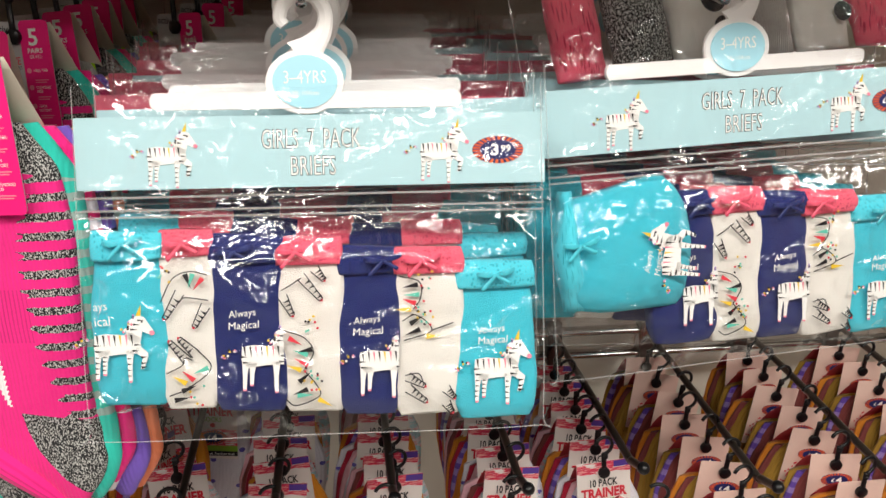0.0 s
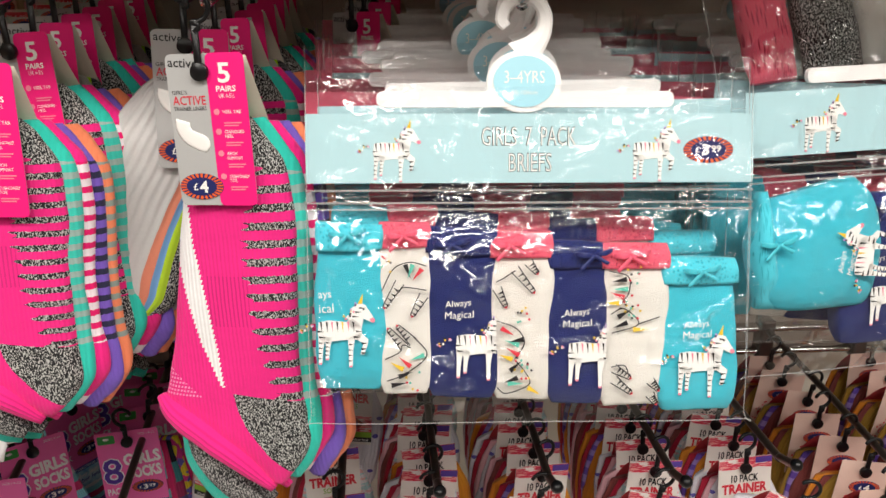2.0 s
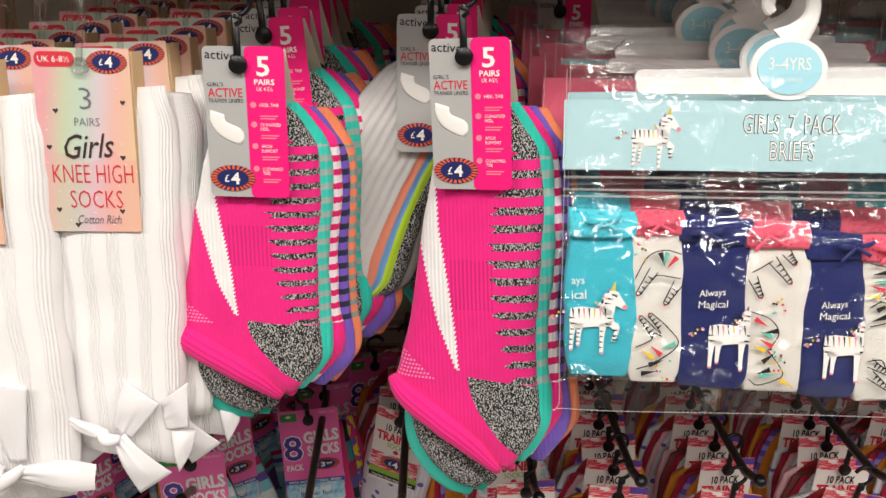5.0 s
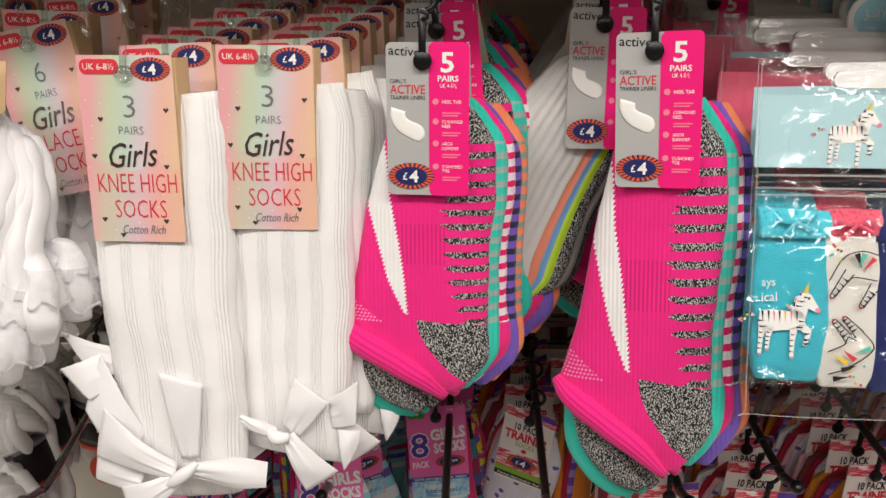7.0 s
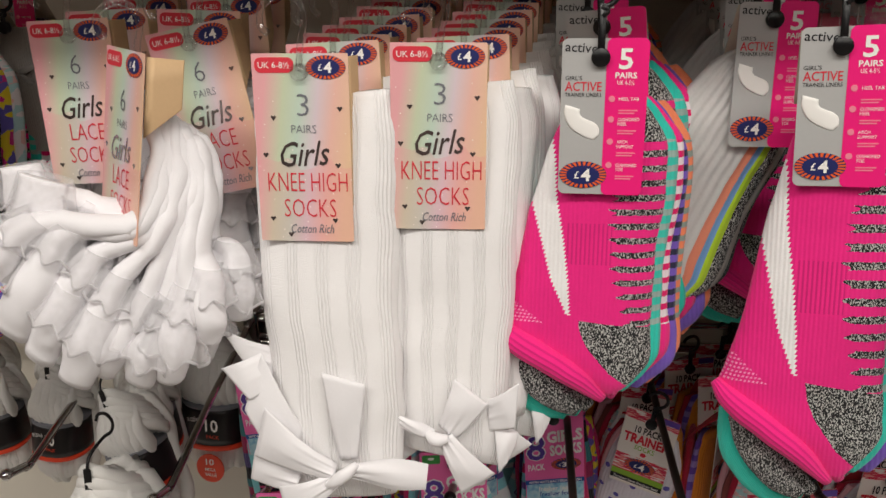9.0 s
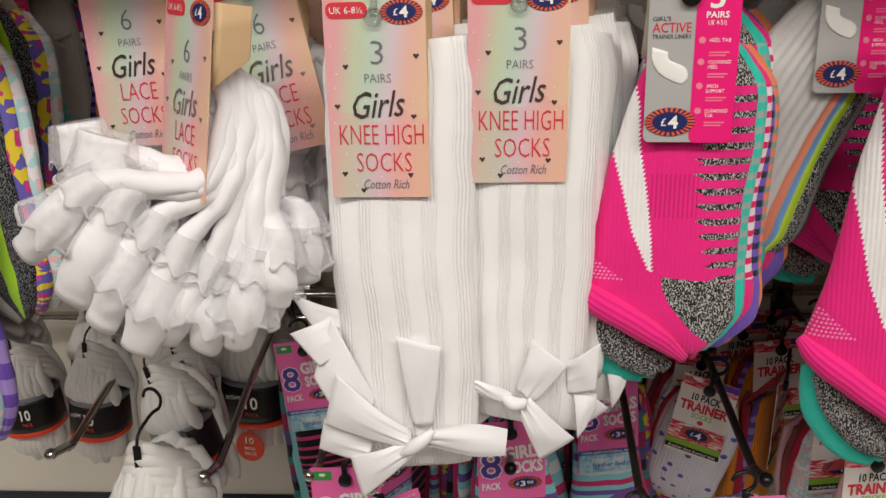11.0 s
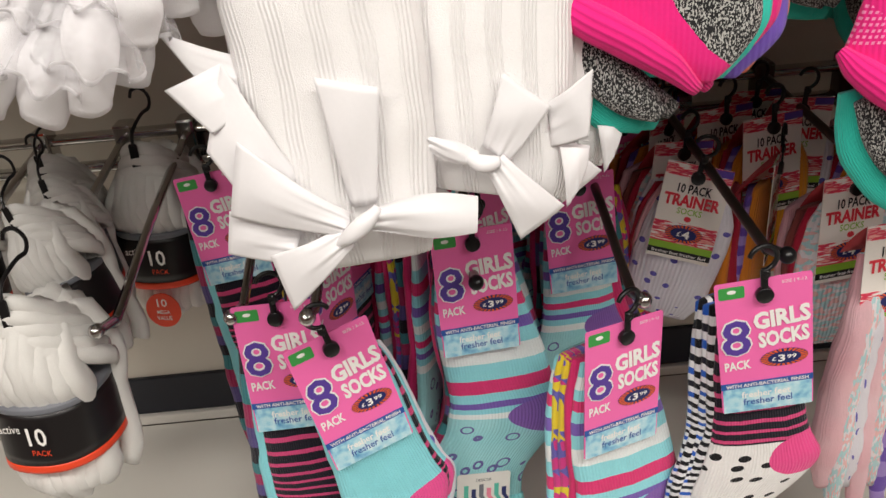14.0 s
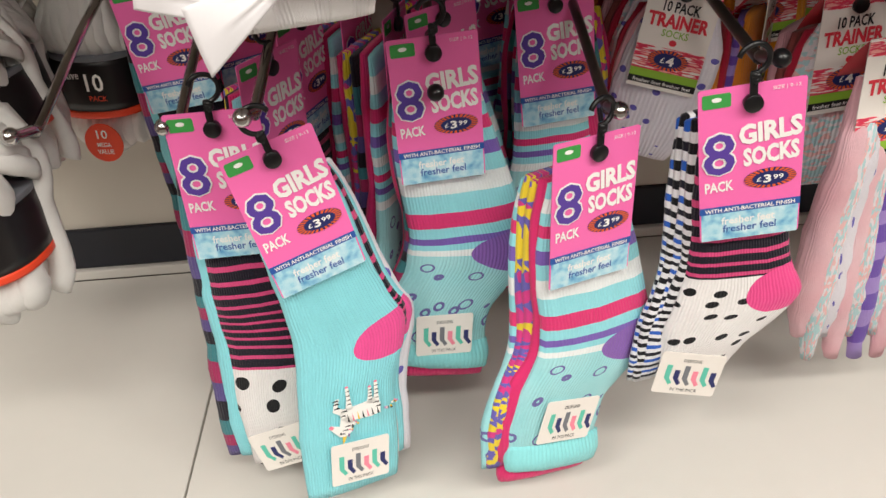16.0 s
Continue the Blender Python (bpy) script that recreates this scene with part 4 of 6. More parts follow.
pack = briefs_pack("clear bag of turquoise, cream and navy briefs on a white hanger")
pack.matrix_world = pose(-0.021, 0.590, 1.280, -13, -0.2, -3)
plain_pack = briefs_pack("clear bag of folded briefs on a hanger behind others", "sky_card", False, 2.0, False)
plain_pack.matrix_world = pose(-0.016, 0.625, 1.283, -7, -0.6, 1.5)
rose_pack = briefs_pack("clear bag of folded briefs with a rose card", "rose_card", False, 3.0, False)
rose_pack.matrix_world = pose(-0.026, 0.66, 1.284, -6, 0.8, -2)
rnd = random.Random(5)
for k in range(13):
    copy_thing(plain_pack if k % 4 == 1 else rose_pack, pose(-0.02 + rnd.uniform(-0.014, 0.014), 0.690 + 0.024 * k, 1.283 + rise(0.690 + 0.024 * k), -5, rnd.uniform(-2, 2), rnd.uniform(-4, 4)))
tilted = briefs_pack("clear briefs bag hanging askew, one turquoise pair turned sideways", "sky_card", True, 4.0)
tilted.matrix_world = pose(0.290, 0.615, 1.298, -7, -2.5, 4)
for k, y in enumerate((0.66, 0.69, 0.72, 0.75, 0.78, 0.81, 0.84, 0.87, 0.90, 0.93, 0.96)):
    copy_thing(plain_pack if k % 2 == 0 else rose_pack, pose(0.288 + rnd.uniform(-0.01, 0.01), y, 1.285 + rise(y), -5, rnd.uniform(-3, 2), rnd.uniform(-3, 5)))


def panda_pack():
    """A bag of rolled briefs with round dark patches, lying above the askew pack."""
    t = thing("briefs_pack", "clear bag of red, grey and white patched briefs", "briefs pack", "hanging packs of briefs")
    for k, (a, b, kind) in enumerate(((-0.14, -0.10, "coral"), (-0.095, -0.045, "grey"), (-0.045, 0.01, "white"), (0.02, 0.055, "grey"), (0.06, 0.105, "white"), (0.11, 0.15, "coral"))):
        m = {"coral": M["coral_lace"], "grey": M["sock_melange"] if k == 1 else M["sock_grey"], "white": M["cream"]}[kind]
        body = part("briefs", loft([(a, -0.05, b, -0.05, 0.01), (a, -0.02, b, -0.02, 0.026), (a, 0.02, b, 0.02, 0.026), (a, 0.045, b, 0.045, 0.01)], 12, 14, 0.002, k), m, t)
        part("waistband", loft([(a, 0.05, b, 0.05, 0.01), (a - 0.002, 0.035, b + 0.002, 0.035, 0.030), (a, 0.022, b, 0.022, 0.028)], 7, 16, 0.002, k + 3), M["coral_lace"], body)
        if kind == "white":
            bm = plate(ellipse((a + b) / 2 + 0.008, -0.0, 0.011, 0.014), -0.0150, -0.0135)
            plate(ellipse((a + b) / 2 + 0.012, -0.026, 0.007, 0.008), -0.0150, -0.0135, bm)
            part("dark_patch", bm, M["black"], body, "", False)
    bag(t, -0.17, 0.18, -0.07, 0.075, 6.0, 0.004)
    return t


panda_pack().matrix_world = pose(0.30, 0.668, 1.280, -25, -6, 3)


# ---- sports liner packs ----
BODY = [(-0.012, -0.036, 0.022, -0.034, 0.010), (-0.027, -0.056, 0.034, -0.052, 0.017), (-0.035, -0.080, 0.0455, -0.075, 0.021), (-0.045, -0.123, 0.0465, -0.120, 0.022), (-0.057, -0.189, 0.0415, -0.187, 0.022), (-0.066, -0.231, 0.041, -0.232, 0.022),
        (-0.0725, -0.252, 0.0435, -0.262, 0.022), (-0.062, -0.267, 0.0425, -0.284, 0.022), (-0.038, -0.285, 0.034, -0.302, 0.020), (-0.010, -0.303, 0.026, -0.312, 0.016), (0.008, -0.321, 0.019, -0.321, 0.008)]


def shaped(rows, sx, sz):
    return [(a * sx, b * sz, c * sx, d * sz, *r) for a, b, c, d, *r in rows]


def liner_card(t, y=-0.016, backing=True):
    c = part("card", plate(rounded(-0.029, 0.027, -0.092, 0.012, 0.004), y - 0.001, y), M["silver_card"], t, "glossy silver and pink card", False)
    part("pink_panel", plate(rounded(0.0, 0.0272, -0.0923, 0.0123, 0.004), y - 0.0014, y - 0.0009), M["hot_pink_card"], c, "", False)
    if backing:
        part("card_back", sheet(lambda u, v: (-0.029 + 0.056 * u, y + 0.003 + 0.034 * v, 0.010 - 0.052 * v), 3, 6, 0.0006), M["card_back"], t, "folded back of the card")
    lettering(c, M["black"], [("active", 0.021, 0.0058, -0.0165, 0.006, -4, 0.005), ("GIRL'S", 0.011, 0.0028, -0.021, -0.0135), ("TRAINER LINERS", 0.024, 0.0027, -0.0145, -0.0245)], y - 0.0013)
    lettering(c, M["red_ink"], [("ACTIVE", 0.024, 0.0062, -0.0145, -0.019, 0, 0.01)], y - 0.0013, "red_lettering")
    lettering(c, M["white"], [("5", 0.009, 0.0135, 0.0125, -0.001, 0, 0.02), ("PAIRS", 0.014, 0.004, 0.013, -0.0115, 0, 0.02), ("UK 4-5½", 0.011, 0.003, 0.013, -0.0163), ("HEEL TAB", 0.013, 0.0022, 0.0155, -0.027), ("CUSHIONED", 0.014, 0.0022, 0.016, -0.0405), ("HEEL", 0.006, 0.0022, 0.012, -0.0435), ("ARCH", 0.007, 0.0022, 0.0125, -0.0555), ("SUPPORT", 0.0115, 0.0022, 0.0145, -0.0588), ("CUSHIONED", 0.014, 0.0022, 0.016, -0.0715), ("TOE", 0.005, 0.0022, 0.0115, -0.0745)], y - 0.0018, "white_lettering")
    bm = bmesh.new()
    for z in (-0.027, -0.0405, -0.0555, -0.0715):
        plate(ellipse(0.0045, z, 0.0021, 0.0021, 12), y - 0.0018, y - 0.0014, bm)
        for k in (1, 2):
            plate(rounded(0.009, 0.0235 - 0.002 * k, z - 0.0062 - 0.0018 * k, z - 0.0054 - 0.0018 * k, 0.0002, 1), y - 0.0017, y - 0.0014, bm)
    part("small_print", bm, M["pink_ink"], c, "", False)
    part("sock_picture", loft([(-0.026, -0.031, -0.016, -0.034, 0.0008), (-0.0265, -0.038, -0.015, -0.039, 0.0012), (-0.022, -0.047, -0.006, -0.043, 0.0012), (-0.012, -0.053, -0.003, -0.047, 0.0012), (-0.006, -0.0545, -0.003, -0.051, 0.0008)], 12, 10, 0, 0, y - 0.0012), M["white"], c)
    price_oval(c, -0.0125, -0.0785, 0.032, 0.0185, "4", y - 0.0014)
    return c


def flat_print(bm, sz):
    """Lays a sock's print flat over it, in metres of the long size."""
    uv = bm.loops.layers.uv.verify()
    for f in bm.faces:
        for l in f.loops:
            l[uv].uv = ((l.vert.co.x + 0.08) / 0.14, -l.vert.co.z / (0.34 * sz))
    return bm


def liner_pack(front, others, sz=1.0, label="", white=False, lean=0.0):
    t = thing("sock_pack", label, "sock pack", "hanging sports liner packs")
    liner_card(t)
    black_hook(t, 0.046).location.x = -0.004
    for k, mat in enumerate([front] + others):
        rows = shaped(BODY, 1.0 - 0.01 * k, sz * (1 - 0.012 * (k % 3)))
        bm = loft(rows, 44, 20, 0.0015, 3 * k + sz, 0)
        s = part("sock", bm if white else flat_print(bm, sz), M[mat], t)
        s.location = (0.0052 * k + (0.002 if k else 0), 0.0098 * k, -0.002 * k)
        s.rotation_euler = (0, radians(lean - 0.4 * k), radians(-2.5 * k))
        if k < 2:
            q, w = sz, (0.8 if k else 1.0)
            part("heel_tab", sweep([(-0.056, 0.006, -0.280 * q), (-0.045, 0.005, -0.306 * q), (-0.025, 0.005, -0.330 * q), (-0.008, 0.007, -0.345 * q)], [0.014, 0.024 * w, 0.023 * w, 0.011], [0.012, 0.016, 0.014, 0.006], 20, 14, 0.0012, k), M["sock_melange" if not white else "sock_grey"], s, "speckled heel tab" if not white else "grey heel tab")
            part("lining", sweep([(-0.064, 0.016, -0.278 * q), (-0.056, 0.014, -0.310 * q), (-0.036, 0.014, -0.342 * q), (-0.016, 0.016, -0.356 * q)], [0.014, 0.028, 0.026, 0.012], [0.010, 0.014, 0.012, 0.006], 16, 12, 0.001, k + 4), M["sock_teal_plain" if not white else "sock_grey"], s)
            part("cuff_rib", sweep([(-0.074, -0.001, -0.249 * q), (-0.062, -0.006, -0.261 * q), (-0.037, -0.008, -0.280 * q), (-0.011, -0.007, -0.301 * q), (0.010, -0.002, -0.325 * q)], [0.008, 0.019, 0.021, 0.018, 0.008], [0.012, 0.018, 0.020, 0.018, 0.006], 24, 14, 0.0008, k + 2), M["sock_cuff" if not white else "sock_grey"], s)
    return t


OTHERS = ["sock_teal", "sock_candy", "sock_purple", "sock_coral"]
long_pack = liner_pack("sock_pink", OTHERS, 1.0, "five pairs of pink speckled trainer liners on a silver card", False, 0)
long_pack.matrix_world = pose(-0.233, 0.598, 1.238, -2, -3, -14)
short_pack = liner_pack("sock_pink", OTHERS, 0.785, "five pairs of shorter pink trainer liners on a silver card", False, 0)
short_pack.matrix_world = pose(-0.389, 0.598, 1.232, -2, 0.3, -3)
white_pack = liner_pack("sock_white_sport", ["sock_grey", "sock_lime_dark"], 0.72, "five pairs of white and grey liners with rainbow stripes", True, 19)
white_pack.matrix_world = pose(-0.262, 0.672, 1.248, -4, 1, 4)
copy_thing(short_pack, pose(-0.380, 0.660, 1.246, -2, -5, -12))
for k, y in enumerate((0.725, 0.77, 0.815, 0.86, 0.905, 0.95)):
    copy_thing((white_pack, short_pack, long_pack)[k % 3], pose(-0.386 + 0.003 * k, y, 1.238 + rise(y), -3, -4 + rnd.uniform(-3, 3), -14 + rnd.uniform(-6, 6)))
    copy_thing((short_pack, white_pack)[k % 2], pose(-0.245 + 0.004 * k, y + 0.025, 1.240 + rise(y), -3, -2 + rnd.uniform(-4, 4), -20 + rnd.uniform(-6, 6)))
dark_pack = liner_pack("sock_lime_dark", ["8_yellow", "tr_tie"], 0.85, "liners in dark speckle, lime and bright patterns on a card", True)
dark_pack.matrix_world = pose(-0.975, 0.72, 1.235, -4, -8, -25)
bright = liner_pack("8_yellow", ["tr_tie", "tr_purple"], 1.15, "brightly patterned long socks hanging on a card", True)
bright.matrix_world = pose(-1.01, 0.67, 1.22, -4, -2, -10)
for k, y in enumerate((0.80, 0.87, 0.94)):
    copy_thing((dark_pack, short_pack)[k % 2], pose(-0.985, y, 1.235 + rise(y), -3, rnd.uniform(-5, 5), -20 + rnd.uniform(-8, 8)))
    copy_thing((long_pack, dark_pack)[k % 2], pose(-0.130 + 0.01 * k, y + 0.03, 1.235 + rise(y), -3, rnd.uniform(-4, 4), -30 + rnd.uniform(-8, 8)))


# ---- knee-high packs ----
def ribbon(parent, corners, curl=0.002, crease=0.0004, mat="satin"):
    """A flat ribbon end between four corners of (x, y, z), softly bowed, its last edge gathered."""
    a, b, c, d = [Vector(p) for p in corners]

    def f(u, v):
        p = (a * (1 - u) + b * u) * (1 - v) + (d * (1 - u) + c * u) * v
        fold = crease * v * v * (math.sin(17 * u + 2) + 0.6 * math.sin(31 * u)) + 0.0005 * math.sin(5 * u + 7 * v)
        return p + Vector((0, -curl * math.sin(math.pi * u) * (0.4 + 0.6 * v) - curl * math.sin(math.pi * v) + fold, 0))
    return part("ribbon", sheet(f, 18, 14, 0.0005), M[mat], parent, "white satin ribbon")


def leaf(parent, points, widths, y, bulge, mat):
    """A soft ribbon loop along a line of (x, z), with a width at each point."""
    line = spline(points, 15)
    wide = spline([(w, 0) for w in widths], 15)

    def f(u, v):
        k = min(14, int(round(u * 14)))
        p, q = line[max(0, k - 1)], line[min(14, k + 1)]
        dx, dz = q[0] - p[0], q[1] - p[1]
        n = math.hypot(dx, dz) or 1.0
        h = (v - 0.5) * wide[k][0]
        crease = (0.0012 * math.sin(15 * v + 3 * u) + 0.0006 * math.sin(31 * v - 4 * u)) * (1 - u) ** 1.5 + 0.0012 * math.sin(5 * u + 4 * v)
        return (line[k][0] - dz / n * h, y - 0.35 * bulge * math.sin(math.pi * v) - 0.003 * math.sin(math.pi * u) + crease, line[k][1] + dx / n * h)
    return part("ribbon", sheet(f, 14, 12, 0.0), mat, parent, "white satin ribbon")


def pastel_card(t, lines, y, narrow=1.0):
    w = 0.0325 * narrow
    c = part("card", plate(rounded(-w, w, -0.115, 0.012, 0.0008, 1), y - 0.0008, y), M["pastel"], t, "pastel printed card with silver foil", False)
    part("size_mark", plate(rounded(-w + 0.002, -0.004, -0.0005, 0.0095, 0.0042), y - 0.0012, y - 0.0007), M["red_ink"], c, "", False)
    lettering(c, M["white"], [("UK 6-8½", 0.021, 0.0042, -0.0175, 0.0045)], y - 0.0015)
    price_oval(c, 0.0175, 0.003, 0.027, 0.0155, "4", y - 0.0010)
    lettering(c, M["grey_ink"], [(lines[0], 0.008, 0.0145, 0.001, -0.0215, 0, -0.014), ("PAIRS", 0.017, 0.0055, 0.001, -0.0375, 0, -0.012), ("Cotton Rich", 0.030, 0.0062, 0.004, -0.106, 0, 0, 0.3)], y - 0.0013, "grey_lettering")
    lettering(c, M["foil"], [("Girls", 0.034, 0.017, 0.001, -0.054, 3, 0.004, 0.35)], y - 0.0014, "foil_lettering")
    lettering(c, M["red_ink"], [(lines[1], 0.055 if len(lines[1]) > 5 else 0.028, 0.013, 0.002, -0.0735, 0, -0.012), (lines[2], 0.036, 0.0125, 0.003, -0.0915, 0, -0.012)], y - 0.0013, "red_lettering")
    bm = bmesh.new()
    for k, (fx, hz) in enumerate(((-0.6, -0.030), (0.72, -0.062), (-0.8, -0.055), (0.62, -0.100), (-0.72, -0.099), (-0.35, -0.110), (0.8, -0.024))):
        hx = fx * w
        plate([(hx, hz - 0.002), (hx + 0.002, hz + 0.0006), (hx + 0.001, hz + 0.0016), (hx, hz + 0.0008), (hx - 0.001, hz + 0.0016), (hx - 0.002, hz + 0.0006)], y - 0.0012, y - 0.0007, bm)
    part("foil_hearts", bm, M["foil"], c, "", False)
    part("card_edge", sheet(lambda u, v: (w - 0.0005 + 0.002 * v, y + 0.001 + 0.024 * v, 0.010 - (0.100 if lines[0] == "3" else 0.052 - 0.020 * v) * (1 - u)), 3, 4, 0.0005), M["kraft"], c, "tan folded side of the card")
    return c


def knee_pack(label, bows=0, front=True):
    t = thing("knee_sock_pack", label, "sock pack", "hanging knee-high sock packs")
    pastel_card(t, ("3", "KNEE HIGH", "SOCKS"), -0.017)
    clear_hook(t)
    rows = [(-0.036, -0.020, 0.058, -0.012, 0.012), (-0.039, -0.05, 0.0615, -0.045, 0.024), (-0.040, -0.12, 0.061, -0.12, 0.030), (-0.038, -0.19, 0.062, -0.19, 0.032), (-0.036, -0.25, 0.063, -0.25, 0.032), (-0.036, -0.295, 0.060, -0.295, 0.026), (-0.028, -0.326, 0.055, -0.316, 0.012)] if bows == 1 else [(-0.030, -0.020, 0.052, -0.014, 0.012), (-0.032, -0.05, 0.0585, -0.045, 0.024), (-0.032, -0.12, 0.055, -0.12, 0.030), (-0.032, -0.19, 0.054, -0.19, 0.032), (-0.032, -0.25, 0.053, -0.25, 0.030), (-0.031, -0.280, 0.052, -0.290, 0.024), (-0.028, -0.292, 0.048, -0.307, 0.012)]
    a = part("sock", loft(rows, 40, 30, 0.0016, 2.0 + bows, 0.0, None, 0.6), M["sock_white"], t)
    rows = [(0.015, -0.016, 0.064, -0.022, 0.012), (0.02, -0.05, 0.070, -0.055, 0.026), (0.02, -0.11, 0.066, -0.115, 0.030), (0.02, -0.2, 0.068, -0.2, 0.03), (0.02, -0.27, 0.066, -0.272, 0.016)]
    part("sock", loft(rows, 28, 18, 0.002, 5.0 + bows, 0.018), M["sock_white"], t)
    part("sock", loft([(x0 - 0.004, z0 - 0.006, x1 + 0.002, z1 - 0.004, th) for x0, z0, x1, z1, th in [(-0.036, -0.03, 0.05, -0.03, 0.012), (-0.040, -0.15, 0.058, -0.15, 0.026), (-0.040, -0.27, 0.060, -0.27, 0.024), (-0.030, -0.30, 0.05, -0.30, 0.012)]], 20, 16, 0.002, 8.0, 0.030), M["sock_white"], t)
    s, y = M["satin"], -0.017
    if bows == 1:
        ribbon(a, [(0.006, y - 0.006, -0.211), (0.038, y - 0.005, -0.219), (0.030, y - 0.001, -0.280), (0.016, y - 0.001, -0.282)], 0.002)
        ribbon(a, [(-0.069, y + 0.004, -0.184), (-0.054, y + 0.004, -0.208), (-0.034, y + 0.012, -0.222), (-0.036, y + 0.014, -0.200)], 0.002)
        ribbon(a, [(-0.069, y - 0.002, -0.212), (-0.049, y - 0.002, -0.236), (-0.030, y + 0.006, -0.226), (-0.042, y + 0.008, -0.203)], 0.002)
        ribbon(a, [(-0.040, y + 0.004, -0.202), (-0.055, y + 0.002, -0.246), (-0.028, y + 0.000, -0.292), (-0.010, y + 0.002, -0.262)], 0.003)
        ribbon(a, [(-0.037, y - 0.006, -0.240), (-0.048, y - 0.002, -0.281), (0.014, y - 0.006, -0.296), (0.015, y - 0.006, -0.283)], 0.005, 0.0008)
        ribbon(a, [(-0.050, y + 0.004, -0.280), (-0.056, y + 0.008, -0.306), (-0.020, y + 0.002, -0.312), (-0.012, y + 0.002, -0.292)], 0.003, 0.0007)
        leaf(a, [(0.022, -0.289), (0.040, -0.287), (0.060, -0.288), (0.082, -0.290)], [0.009, 0.020, 0.025, 0.020], y - 0.006, 0.008, s)
        ribbon(a, [(-0.030, y - 0.006, -0.304), (-0.022, y - 0.006, -0.337), (0.016, y - 0.007, -0.301), (0.011, y - 0.007, -0.290)], 0.004, 0.0008)
        part("knot", sweep([(0.007, y - 0.009, -0.299), (0.015, y - 0.013, -0.293), (0.023, y - 0.013, -0.287), (0.030, y - 0.009, -0.280)], [0.004, 0.008, 0.009, 0.005], [0.005, 0.009, 0.009, 0.005], 14, 12, 0.0014, 2), s, a)
    else:
        ribbon(a, [(0.012, y - 0.005, -0.227), (0.037, y - 0.004, -0.247), (0.014, y - 0.002, -0.276), (0.000, y - 0.002, -0.266)], 0.003, 0.0007)
        ribbon(a, [(0.059, y - 0.006, -0.229), (0.057, y - 0.004, -0.266), (0.038, y + 0.004, -0.272), (0.036, y + 0.002, -0.247)], 0.002)
        leaf(a, [(-0.032, -0.259), (-0.018, -0.265), (-0.004, -0.272)], [0.008, 0.012, 0.008], y - 0.005, 0.005, s)
        ribbon(a, [(0.018, y - 0.006, -0.321), (0.043, y - 0.006, -0.303), (0.010, y - 0.006, -0.270), (0.000, y - 0.006, -0.276)], 0.004, 0.0008)
        ribbon(a, [(0.042, y + 0.002, -0.268), (0.060, y + 0.006, -0.274), (0.057, y + 0.006, -0.290), (0.046, y + 0.002, -0.308)], 0.003)
        part("knot", sweep([(-0.008, y - 0.006, -0.270), (-0.001, y - 0.011, -0.273), (0.007, y - 0.010, -0.273)], [0.006, 0.010, 0.006], [0.006, 0.010, 0.006], 10, 12, 0.0012, 1), s, a)
    return t


knee_a = knee_pack("white ribbed knee-high socks with satin bows on a pastel card", 1)
knee_a.matrix_world = pose(-0.591, 0.585, 1.225, -5, 0.2, -1)
knee_b = knee_pack("white ribbed knee-high socks, satin bow at the ankle, pastel card", 2)
knee_b.matrix_world = pose(-0.501, 0.598, 1.230, -4, 1.0, 2)
for k, y in enumerate((0.625, 0.655, 0.69, 0.73, 0.775, 0.82, 0.87, 0.92, 0.97)):
    copy_thing(knee_b, pose(-0.578 + 0.006 * k, y, 1.226 + rise(y), -4, rnd.uniform(-2, 2), rnd.uniform(-5, 5)))
    copy_thing(knee_b, pose(-0.486 + 0.006 * k, y + 0.012, 1.228 + rise(y), -4, rnd.uniform(-2, 2), rnd.uniform(-5, 5)))


